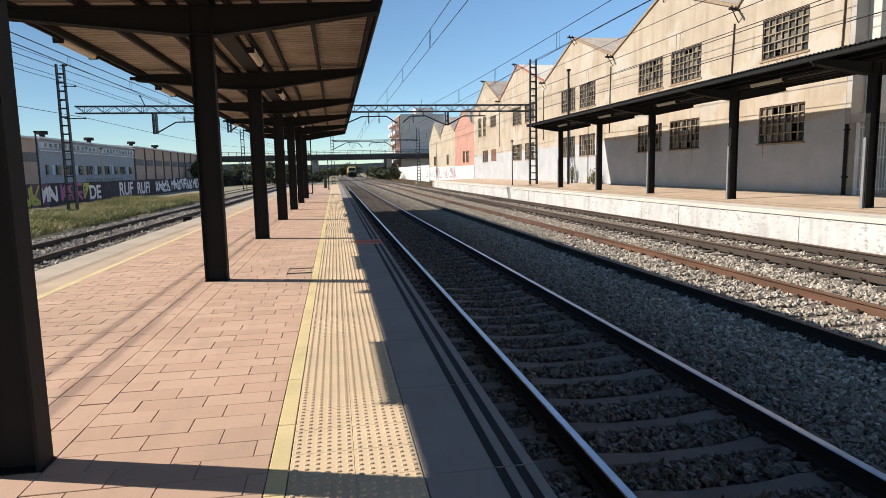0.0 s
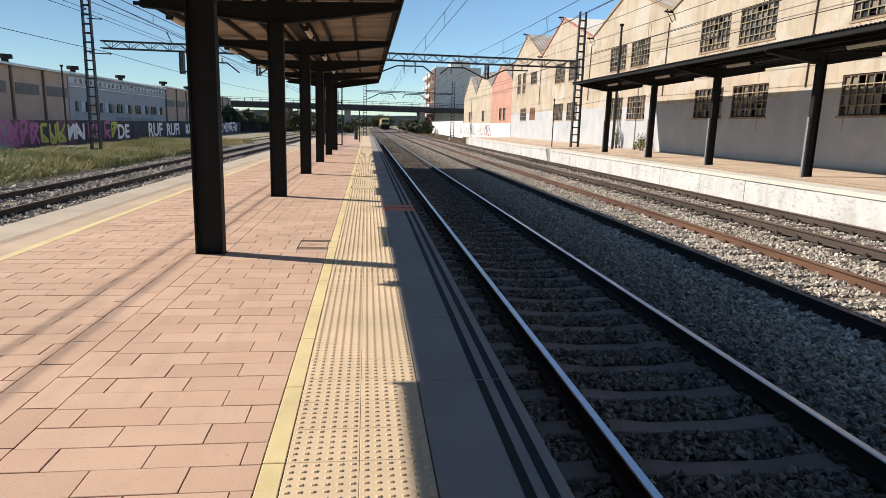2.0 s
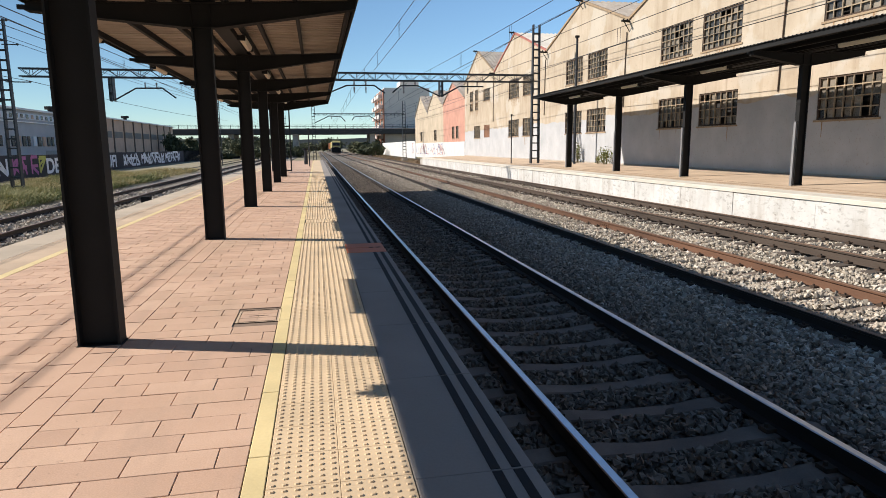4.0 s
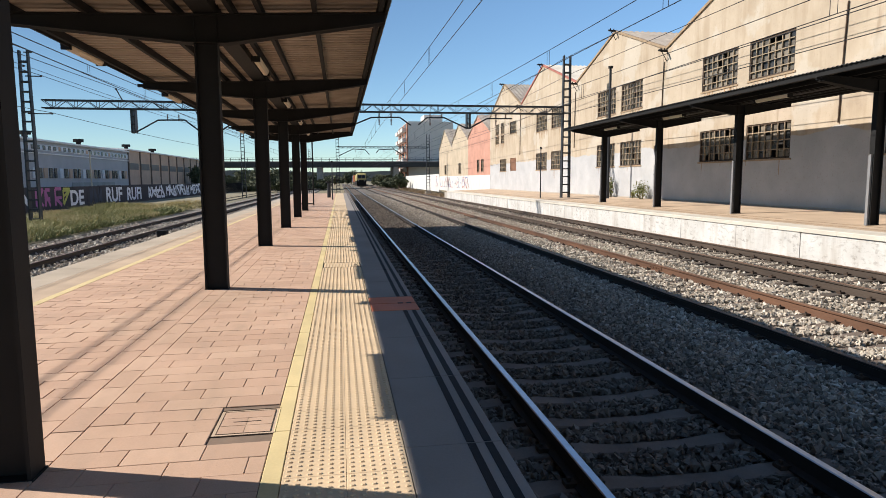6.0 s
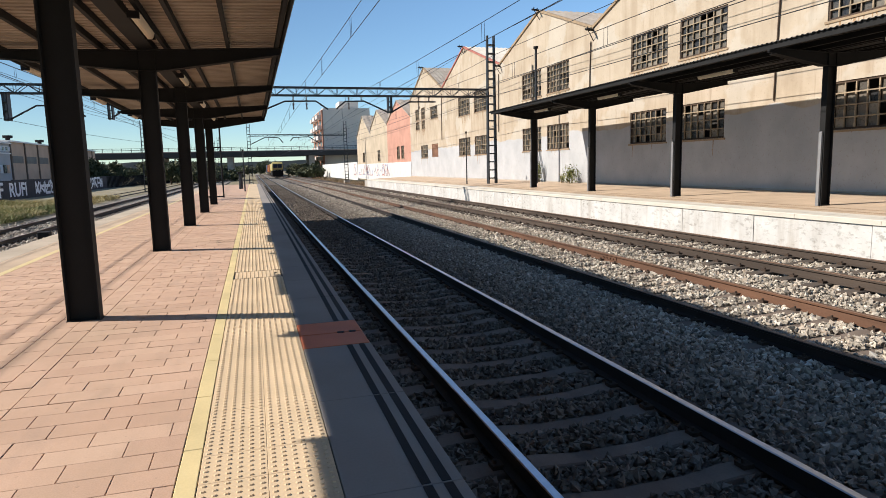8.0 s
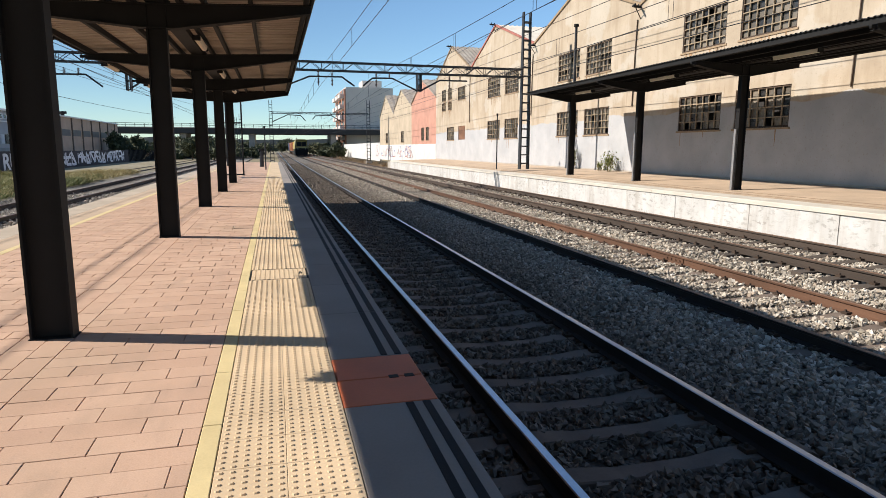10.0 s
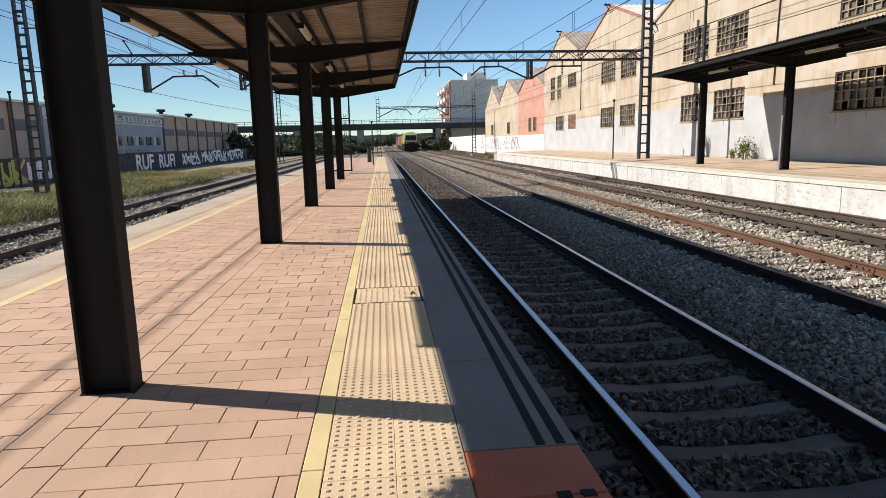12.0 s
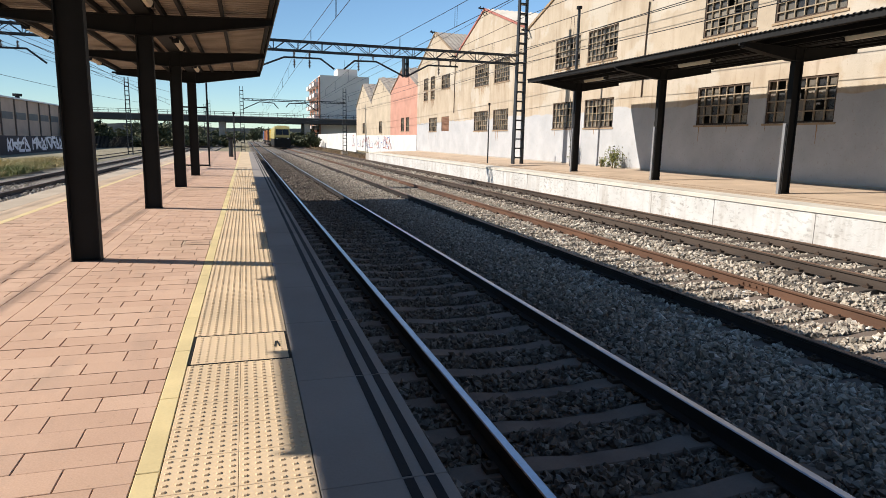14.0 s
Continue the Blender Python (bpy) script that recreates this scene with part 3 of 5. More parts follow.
# ---- canopies ----
def canopy(label, xp, ys, zb, tips, zc, y0, y1, posts_to, hw, paint, under, pitch=0.19, rib=0.035, lit_flanges=False):
    """A steel canopy on one row of posts: tips are (x, z) of the left and the right eave, zc the valley's height."""
    ob = thing("platform_canopy", label, "canopy", "platform canopies")
    (xl, zl), (xr, zr) = tips
    post = bmesh.new()
    prism(post, [(-hw, -0.075), (-hw + 0.018, -0.075), (-hw + 0.018, -0.008), (hw - 0.018, -0.008), (hw - 0.018, -0.075), (hw, -0.075), (hw, 0.075), (hw - 0.018, 0.075), (hw - 0.018, 0.008), (-hw + 0.018, 0.008), (-hw + 0.018, 0.075), (-hw, 0.075)],
          "z", zb - 0.02, posts_to + 0.3)
    box(post, -hw - 0.008, hw + 0.008, -0.083, 0.083, zb - 0.02, zb + 0.006)
    post = mesh_of("post", post, paint)
    beam = bmesh.new()
    lo = [(xl + 0.0 - xp, zl - 0.13), (-0.24, posts_to), (0.24, posts_to), (xr - xp, zr - 0.13)]
    hi = [(xr - xp, zr), (0.0, zc), (xl - xp, zl)]
    prism(beam, lo + hi, "y", -0.045, 0.045)
    flanges = []
    for a, b in ((lo[0], lo[1]), (lo[1], lo[2]), (lo[2], lo[3])):
        fl = bmesh.new()
        prism(fl, [a, b, (b[0], b[1] + 0.014), (a[0], a[1] + 0.014)], "y", -0.1, 0.1)
        flanges.append(mesh_of("flange", fl, STEEL))
    for a, b in ((hi[0], hi[1]), (hi[1], hi[2])):
        fl = bmesh.new()
        prism(fl, [a, b, (b[0], b[1] - 0.014), (a[0], a[1] - 0.014)], "y", -0.1, 0.1)
        flanges.append(mesh_of("flange", fl, STEEL))
    stub = bmesh.new()
    box(stub, xl - xp - 0.12, xl - xp, -0.03, 0.03, zl - 0.1, zl - 0.04)
    flanges.append(mesh_of("end_stub", stub, STEEL))
    beam = mesh_of("beam", beam, STEEL)
    for y in ys:
        piece("post", post, ob, pose(xp, y, 0))
        bo = piece("beam", beam, ob, pose(xp, y, 0))
        # pale strip added on each post's left face as its sunlit lower flange
        if lit_flanges:
            bm = bmesh.new()
            box(bm, xp - hw - 0.055, xp - hw - 0.004, y - 0.04, y + 0.04, zb - 0.03, zb + 1.72)
            for zz in (0.5, 1.3):
                box(bm, xp - hw - 0.06, xp - hw - 0.003, y - 0.045, y + 0.045, zb + zz, zb + zz + 0.03)
            part("cable_duct", bm, FLANGELIT, ob, "pale grey cable duct")
        for fl in flanges:
            piece(fl.name.split(".")[0], fl, bo)

    def height(x):
        return float(np.interp(x, (xl, xp, xr), (zl, zc, zr)))

    for f in (0.04, 0.30, 0.60, 0.97):
        for side in (xl, xr):
            x = xp + (side - xp) * f + (0.25 if f < 0.1 else 0) * (1 if side > xp else -1)
            bm = bmesh.new()
            z = height(x)
            box(bm, x - 0.03, x + 0.03, y0, y1, z - 0.005, z + 0.105)
            part("purlin", bm, STEEL, ob)
    # trapezoidal sheets, a panel to each bay, ribs along the slope
    cuts = [y0] + [y for y in ys if y0 + 0.5 < y < y1 - 0.5] + [y1]
    for a, b in zip(cuts[:-1], cuts[1:]):
        for side in (xl, xr):
            bm = bmesh.new()
            n = max(2, int((b - a) / pitch))
            step = (b - a) / n
            prof = []
            for i in range(n):
                prof += [(a + step * (i + 0.0), 0.0), (a + step * (i + 0.5), 0.0), (a + step * (i + 0.62), rib), (a + step * (i + 0.88), rib)]
            prof.append((b, 0.0))
            xe = side + (0.08 if side > xp else -0.08)
            x_in = xp + (0.03 if side > xp else -0.03)
            rows = []
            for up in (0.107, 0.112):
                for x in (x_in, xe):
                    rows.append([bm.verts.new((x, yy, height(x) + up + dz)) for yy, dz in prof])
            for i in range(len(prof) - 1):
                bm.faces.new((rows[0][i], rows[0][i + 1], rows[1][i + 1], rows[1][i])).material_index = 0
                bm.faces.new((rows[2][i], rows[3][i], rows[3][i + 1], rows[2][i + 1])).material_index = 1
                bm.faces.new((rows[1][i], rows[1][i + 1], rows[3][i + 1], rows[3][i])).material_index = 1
            me = bpy.data.meshes.new("roof_sheet")
            bm.to_mesh(me)
            bm.free()
            me.materials.append(under)
            me.materials.append(SHEETDARK)
            piece("roof_sheet", me, ob, None, "corrugated roof sheet")
    bm = bmesh.new()
    prism(bm, [(xp - 0.14, zc + 0.02), (xp + 0.14, zc + 0.02), (xp + 0.17, zc + 0.16), (xp + 0.14, zc + 0.16), (xp + 0.11, zc + 0.05), (xp - 0.11, zc + 0.05), (xp - 0.14, zc + 0.16), (xp - 0.17, zc + 0.16)], "y", y0, y1)
    part("gutter", bm, STEEL, ob)
    for side in (xl, xr):
        s = 1 if side > xp else -1
        bm = bmesh.new()
        z = height(side)
        box(bm, min(side, side + s * 0.03), max(side, side + s * 0.03), y0, y1, z - 0.02, z + 0.13)
        part("fascia", bm, STEEL, ob)
    for y in (y0, y1):
        bm = bmesh.new()
        for side in (xl, xr):
            z = height(side)
            prism(bm, [(side, z), (side, z + 0.15), (xp, zc + 0.15), (xp, zc)], "y", y - 0.015, y + 0.015)
        part("end_fascia", bm, STEEL, ob)
    return ob


def ceiling_lamp():
    ob = thing("fluorescent_lamp", "long cream fluorescent lamp under the canopy", "lamp", "lamps under the canopies")
    bm = bmesh.new()
    prism(bm, [(-0.07, 0.0), (0.07, 0.0), (0.055, -0.05), (0.03, -0.085), (-0.03, -0.085), (-0.055, -0.05)], "y", -0.69, 0.69)
    part("housing", bm, LAMPWHITE, ob)
    for y in (-0.705, 0.705):
        bm = bmesh.new()
        box(bm, -0.073, 0.073, y - 0.02, y + 0.02, -0.088, 0.003)
        part("end_cap", bm, STEEL, ob)
    for y in (-0.4, 0.4):
        bm = bmesh.new()
        box(bm, -0.02, 0.02, y - 0.02, y + 0.02, 0.0, 0.06)
        part("bracket", bm, STEEL, ob)
    return ob


POSTS = [-7.95, -2.5, 2.95, 8.46, 13.93, 19.5, 24.95, 30.4, 35.8]
canopy("black steel platform canopy with corrugated brown underside", -3.105, POSTS, 0.0, ((-5.46, 3.50), (-0.80, 3.66)), 3.56, -12.0, 36.4, 3.2, 0.145, STEEL, SHEET)
# near black: the deep shade under this roof is put into the sheet's colour
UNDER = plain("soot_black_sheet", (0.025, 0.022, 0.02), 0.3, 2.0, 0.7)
RPOSTS = [2.6, 8.0, 13.4, 18.9, 24.4, 29.7, 35.18]
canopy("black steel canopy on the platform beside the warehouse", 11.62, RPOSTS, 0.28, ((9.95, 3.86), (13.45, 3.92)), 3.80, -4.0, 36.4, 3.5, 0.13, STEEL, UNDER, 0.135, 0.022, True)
lamp = ceiling_lamp()
mids = [(a + b) / 2 for a, b in zip(POSTS[:-1], POSTS[1:])]
first = True
for y in mids:
    for x, z in ((-2.78, 3.49), (-5.515, 3.53)):
        m = pose(x, y + (0.25 if x > -4 else -0.18), z)
        if first:
            lamp.matrix_basis = m
            first = False
        else:
            copy_thing(lamp, m)
for a, b in zip(RPOSTS[:-1], RPOSTS[1:]):
    copy_thing(lamp, pose(10.75, (a + b) / 2, 3.72))

# ---- platform beside the warehouse ----
RE = 9.9
plat_r = thing("platform_outer", "tan paved platform with a whitewashed edge wall", "platform", kind="structure")
bm = bmesh.new()
prism(bm, [(RE + 0.05, -1.2), (RE + 0.05, 0.05), (14.75, 0.24), (14.75, -1.2)], "y", -20, 74)
part("platform_body", bm, CONCRETE, plat_r)
y, k = -20.0, 0
rng = random.Random(8)
while y < 72:
    l = 3.0 if k % 2 else 2.6
    bm = bmesh.new()
    box(bm, RE + rng.uniform(-0.006, 0.006), RE + 0.06, y + 0.008, y + l - 0.008, -1.1, 0.085)
    part("wall_panel", bm, WHITEWASH, plat_r)
    y += l
    k += 1
y = -20.0
while y < 72:
    bm = bmesh.new()
    prism(bm, [(RE - 0.035, 0.092), (RE - 0.035, 0.185), (RE - 0.02, 0.197), (RE + 0.62, 0.217), (RE + 0.62, 0.05), (RE + 0.02, 0.05), (RE + 0.02, 0.092)], "y", y + 0.003, y + 1.997)
    part("coping_slab", bm, PALE, plat_r)
    y += 2.0
bm = bmesh.new()
prism(bm, [(RE + 0.625, 0.02), (RE + 0.625, 0.215), (14.74, 0.36), (14.74, 0.02)], "y", -20, 72)
part("paving", bm, TAN, plat_r)
bm = bmesh.new()
for x in (RE + 0.9, RE + 1.35):
    z = 0.215 + (x - RE - 0.625) * 0.0352
    box(bm, x, x + 0.12, -20, 72, z - 0.02, z + 0.004)
part("paving_strip", bm, plain("brown_paving_strip", (0.33, 0.235, 0.15), 0.25, 1.5), plat_r)


# ---- warehouse ----
WX = 14.69
BAYS = [(17.67, 23.4, 20.5, 7.62, 9.9), (23.4, 35.0, 29.3, 7.62, 9.74), (35.0, 47.0, 41.0, 7.8, 9.95), (47.0, 60.4, 54.4, 7.95, 10.36), (60.4, 72.2, 66.4, 8.0, 10.6)]
UP, LOW = (5.26, 6.74), (2.16, 3.52)
WINDOWS = [(19.45, 21.85), (25.9, 28.45), (29.2, 31.75), (37.4, 40.0), (40.75, 43.4), (49.6, 52.2), (53.2, 56.0)]
SMALL = [(62.0, 64.3, 5.7, 6.8), (66.3, 67.6, 5.95, 7.0), (66.3, 67.6, 5.0, 5.75), (68.4, 69.9, 5.95, 7.0), (68.4, 69.9, 5.0, 5.75), (65.5, 68.0, 2.2, 3.4), (62.0, 64.1, 2.2, 3.4)]
warehouse = thing("warehouse", "old cream rendered warehouse with sawtooth gables and whitewashed base", "building")


def holed_wall(name, y0, y1, outline_top, holes, x, thick, mat, parent, z0=-0.2):
    """A wall at x that runs along y: cells round the holes below the lowest eave, and one gable piece above."""
    zt = min(z for _, z in outline_top)
    ys = sorted({y0, y1, *[h[i] for h in holes for i in (0, 1)]})
    zs = sorted({z0, zt, *[h[i] for h in holes for i in (2, 3)]})
    bm = bmesh.new()
    for a, b in zip(ys[:-1], ys[1:]):
        for c, d in zip(zs[:-1], zs[1:]):
            if not any(h[0] <= (a + b) / 2 <= h[1] and h[2] <= (c + d) / 2 <= h[3] for h in holes):
                box(bm, x, x + thick, a, b, c, d)
    if len(outline_top) > 2:
        prism(bm, [(y, z) for y, z in outline_top], "x", x, x + thick)
    bmesh.ops.remove_doubles(bm, verts=bm.verts, dist=1e-4)
    seen = {}
    for f in bm.faces:
        seen.setdefault(frozenset(v.index for v in f.verts), []).append(f)
    bmesh.ops.delete(bm, geom=[f for fs in seen.values() if len(fs) > 1 for f in fs], context="FACES_ONLY")
    return part(name, bm, mat, parent)


def barred_window(w, h, cols, rows, seed, x, y, z, parent, open_=True):
    """A steel window: rusty frame, glazing bars, dusty panes (some gone), and a sill."""
    rng = random.Random(seed)
    win = new("window")
    win.parent = parent
    win.matrix_basis = pose(x, y, z)
    bm = bmesh.new()
    f = 0.06
    for y0, y1, z0, z1 in ((-w / 2, w / 2, 0, f), (-w / 2, w / 2, h - f, h), (-w / 2, -w / 2 + f, f, h - f), (w / 2 - f, w / 2, f, h - f)):
        box(bm, -0.03, 0.07, y0, y1, z0, z1)
    part("frame", bm, FRAMERUST, win)
    for i in range(1, cols):
        yy = -w / 2 + w * i / cols
        bm = bmesh.new()
        box(bm, -0.045, 0.0, yy - 0.019, yy + 0.019, f, h - f)
        part("bar", bm, BARPALE, win)
    for j in range(1, rows):
        zz = h * j / rows
        bm = bmesh.new()
        box(bm, -0.05, -0.005, -w / 2 + f, w / 2 - f, zz - 0.018, zz + 0.018)
        part("bar", bm, BARPALE, win)
    me = PANES.get((round(w / cols, 2), round(h / rows, 2)))
    if me is None:
        bm = bmesh.new()
        box(bm, 0.03, 0.036, -w / cols / 2 + 0.02, w / cols / 2 - 0.02, -h / rows / 2 + 0.02, h / rows / 2 - 0.02)
        me = PANES[(round(w / cols, 2), round(h / rows, 2))] = mesh_of("pane", bm, PANE)
    for i in range(cols):
        for j in range(rows):
            if rng.random() > 0.10:
                piece("pane", me, win, pose(0.0, -w / 2 + w * (i + 0.5) / cols, h * (j + 0.5) / rows, 0, 0, rng.uniform(-1.5, 1.5)))
    bm = bmesh.new()
    box(bm, -0.09, 0.2, -w / 2 - 0.08, w / 2 + 0.08, -0.07, -0.003)
    part("sill", bm, RENDERSILL, win)
    bm = bmesh.new()
    for i in range(rng.randint(9, 18) if z > 4 else 2):
        yy = rng.uniform(-w / 2, w / 2)
        l, t = rng.uniform(0.15, 0.8) ** 2, rng.uniform(0.008, 0.04)
        prism(bm, [(yy - t, -0.07), (yy + t, -0.07), (yy + t * 0.3, -0.07 - l), (yy - t * 0.3, -0.07 - l)], "x", -0.064, -0.058)
    tagged(part("rust_run", bm, RUSTSTAIN, win), kind="stuff")
    return win


PANES = {}
SHUTTER = plain("brown_shutter", (0.24, 0.12, 0.07), 0.3, 2)
REDTRIM = plain("faded_red_trim", (0.42, 0.15, 0.115), 0.25, 2)
RENDERSILL = plain("rendered_sill", (0.33, 0.235, 0.145), 0.3, 3)


def build_warehouse():
    holes = [(a, b, lo, hi) for a, b in WINDOWS for lo, hi in (UP, LOW)] + SMALL
    for i, (a, b, pk, ze, zp) in enumerate(BAYS):
        za = ze if i else 8.6
        mine = [h for h in holes if a <= h[0] and h[1] <= b]
        low = min(ze, za)
        top = [(a, low), (a, za), (pk, zp), (b, BAYS[i + 1][3] if i + 1 < len(BAYS) else ze), (b, low)]
        top = [p for k, p in enumerate(top) if k == 0 or abs(p[0] - top[k - 1][0]) + abs(p[1] - top[k - 1][1]) > 1e-3]
        holed_wall("wall", a, b, top, mine, WX, 0.35, RENDER, warehouse, 0.1)
        zb = BAYS[i + 1][3] if i + 1 < len(BAYS) else ze
        # corrugated fibre-cement roof behind the gable, ridge running back
        for (ya, z0), (yb, z1), s in (((a, za), (pk, zp), 1), ((b, zb), (pk, zp), -1)):
            bm = bmesh.new()
            n = 90
            for k in range(n):
                x0, x1, x2 = WX + 0.05 + 0.36 * k, WX + 0.05 + 0.36 * k + 0.18, WX + 0.05 + 0.36 * (k + 1)
                for p, q, h0, h1 in ((x0, x1, 0.0, 0.06), (x1, x2, 0.06, 0.0)):
                    v = [bm.verts.new(c) for c in ((p, ya, z0 + 0.05 + h0), (q, ya, z0 + 0.05 + h1), (q, yb, z1 + 0.05 + h1), (p, yb, z1 + 0.05 + h0))]
                    bm.faces.new(v)
            part("roof", bm, PALE if i == 3 else FIBRE, warehouse, "weathered corrugated fibre-cement roof")
            bm = bmesh.new()
            prism(bm, [(ya, z0 - 0.02), (yb, z1 - 0.02), (yb, z1 + 0.11), (ya, z0 + 0.11)], "x", WX - 0.07, WX + 0.06)
            part("verge", bm, REDTRIM if i == 3 else RENDERSILL, warehouse, "faded red verge trim" if i == 3 else "ochre verge trim")
        for y, z in ((a, za - 0.1), (pk, zp + 0.05)):      # drain spout and bracket at the valley and at the peak
            bm = bmesh.new()
            rod(bm, (WX + 0.1, y, z), (WX - 0.55, y - 0.25, z - 0.02), 0.055)
            rod(bm, (WX, y - 0.05, z - 0.5), (WX - 0.4, y - 0.2, z - 0.03), 0.02)
            for k in (0.15, 0.4):
                rod(bm, (WX - k, y - k * 0.45, z), (WX - k, y - k * 0.45, z + 0.12), 0.03)
            part("spout", bm, STEEL, warehouse)
        bm = bmesh.new()
        for z0, z1, dy in ((za - 0.6, za - 2.0, 0.0), (za - 2.0, za - 4.4, 0.06)):
            rod(bm, (WX - 0.04, a + 0.15 + dy, z0), (WX - 0.04, a + 0.15 + dy + 0.06, z1), 0.028)
        part("downpipe", bm, FRAMERUST, warehouse)
    for i, (a, b) in enumerate(WINDOWS):
        for j, (lo, hi) in enumerate((UP, LOW)):
            w, h = b - a, hi - lo
            barred_window(w, h, 7, 5 if j == 0 else 4, 10 * i + j, WX + 0.06, (a + b) / 2, lo, warehouse)
    for i, (a, b, lo, hi) in enumerate(SMALL[:-1]):
        barred_window(b - a, hi - lo, 4 if b - a < 1.6 else 6, 3, 200 + i, WX + 0.06, (a + b) / 2, lo, warehouse)
    a, b, lo, hi = SMALL[-1]
    bm = bmesh.new()
    box(bm, WX + 0.05, WX + 0.1, a, b, lo, hi)
    shutter = part("shutter", bm, SHUTTER, warehouse, "closed brown louvred shutter")
    for k in range(11):
        z = lo + 0.05 + k * (hi - lo - 0.1) / 11
        bm = bmesh.new()
        box(bm, WX + 0.02, WX + 0.049, a + 0.05, b - 0.05, z, z + 0.06)
        part("slat", bm, SHUTTER, shutter)
    bm = bmesh.new()
    box(bm, WX - 0.012, WX + 0.01, 17.7, 72.0, 0.1, 0.40)
    part("base_strip", bm, POSTGREY, warehouse, "thin dark strip along the foot of the wall")
    # added dark sheet behind the windows, in place of the shade indoors
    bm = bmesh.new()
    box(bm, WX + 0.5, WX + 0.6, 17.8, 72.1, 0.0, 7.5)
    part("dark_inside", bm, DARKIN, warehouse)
    bm = bmesh.new()
    box(bm, WX, WX + 30, 17.45, 17.66, 0.1, 8.5)
    box(bm, WX + 29.7, WX + 30, 17.66, 108, 0.1, 8.0)
    part("wall", bm, CONCRETE, warehouse)
    bm = bmesh.new()                             # grimy plinth line
    box(bm, WX - 0.02, WX + 0.004, 17.67, 72.2, 0.1, 0.42)
    part("plinth", bm, CONCRETE, warehouse)


build_warehouse()


def low_gables():
    """The row of narrow gabled sheds past the warehouse: cream, pink, cream, cream."""
    pink = plain("faded_pink_render", (0.52, 0.27, 0.20), 0.2, 0.9, 0.9)
    cream = plain("pale_cream_render", (0.50, 0.41, 0.30), 0.2, 0.8, 0.9)
    white = WHITEBASE
    sheds = [(72.2, 84.2, 78.3, 6.6, 8.8, pink), (84.2, 95.6, 90.4, 6.5, 8.8, cream), (95.6, 107.7, 102.0, 6.0, 8.95, cream)]
    for i, (a, b, pk, ze, zp, mat) in enumerate(sheds):
        ob = thing("gabled_shed", ("faded pink" if mat is pink else "pale cream") + " rendered shed with a steep gable and white base", "building", "gabled sheds along the line")
        holes = [(a + 3.2, a + 4.6, 2.3, 3.7), (a + 5.4, a + 6.8, 2.3, 3.7)] if i == 0 else [((a + b) / 2 - 0.9, (a + b) / 2 + 0.9, 2.2, 3.6)]
        holed_wall("wall", a, b, [(a, ze), (pk, zp), (b, ze)], holes, WX, 0.3, mat, ob, 1.9)
        bm = bmesh.new()
        box(bm, WX - 0.04, WX + 0.3, a, b, -0.3, 1.9)
        part("base", bm, white, ob, "whitewashed base wall")
        for s0, s1 in (((a, ze), (pk, zp)), ((b, ze), (pk, zp))):
            bm = bmesh.new()
            for k in range(60):
                x = WX - 0.1 + 0.4 * k
                prism(bm, [(s0[0], s0[1] + 0.02), (s1[0], s1[1] + 0.02), (s1[0], s1[1] + 0.10 + 0.06 * (k % 2)), (s0[0], s0[1] + 0.10 + 0.06 * (k % 2))], "x", x, x + 0.4)
            part("roof", bm, FIBRE, ob)
        for h in holes:
            barred_window(h[1] - h[0], h[3] - h[2], 3, 3, int(a) + 7, WX + 0.06, (h[0] + h[1]) / 2, h[2], ob)
        # dark backing sheet gives the shed's window its unlit room
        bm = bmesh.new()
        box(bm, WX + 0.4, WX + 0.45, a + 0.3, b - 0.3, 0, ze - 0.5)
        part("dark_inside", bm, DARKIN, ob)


low_gables()


def scrawl(bm, rng, x, y0, y1, z0, z1, n, thick=0.05, mats=1, face=-1):
    """Loose painted strokes on a wall that runs along y; letters that nobody can read."""
    for _ in range(n):
        y, z = rng.uniform(y0, y1), rng.uniform(z0, z1)
        a = rng.uniform(0, 6.28)
        m = rng.randrange(mats)
        for _ in range(rng.randint(4, 8)):
            a += rng.uniform(-1.3, 1.3)
            l = rng.uniform(0.12, 0.35) * (z1 - z0)
            y2, z2 = y + math.cos(a) * l, min(max(z + math.sin(a) * l, z0), z1)
            ny, nz = -math.sin(a) * thick, math.cos(a) * thick
            prism(bm, [(y - ny, z - nz), (y2 - ny, z2 - nz), (y2 + ny, z2 + nz), (y + ny, z + nz)], "x", x, x + 0.006 * face, m)
            y, z = y2, z2


def boundary_wall():
    ob = thing("boundary_wall", "whitewashed boundary wall covered in painted scrawl", "wall", kind="structure")
    bm = bmesh.new()
    prism(bm, [(14.65, 108), (14.95, 108), (15.6, 168), (15.3, 168)], "z", -0.6, 2.3)
    part("wall", bm, WHITEBASE, ob)
    cols = [plain("spray_" + n, c, 0.1, 4, 0.7) for n, c in (("blue", (0.18, 0.22, 0.42)), ("grey", (0.25, 0.24, 0.25)), ("red", (0.45, 0.15, 0.13)))]
    bm = bmesh.new()
    rng = random.Random(4)
    scrawl(bm, rng, 14.645, 84, 107, 0.3, 1.7, 46, 0.05, 3)
    scrawl(bm, rng, 14.67, 109.5, 111, 0.3, 1.9, 6, 0.05, 3)
    part("painted_scrawl", bm, cols, ob)


boundary_wall()


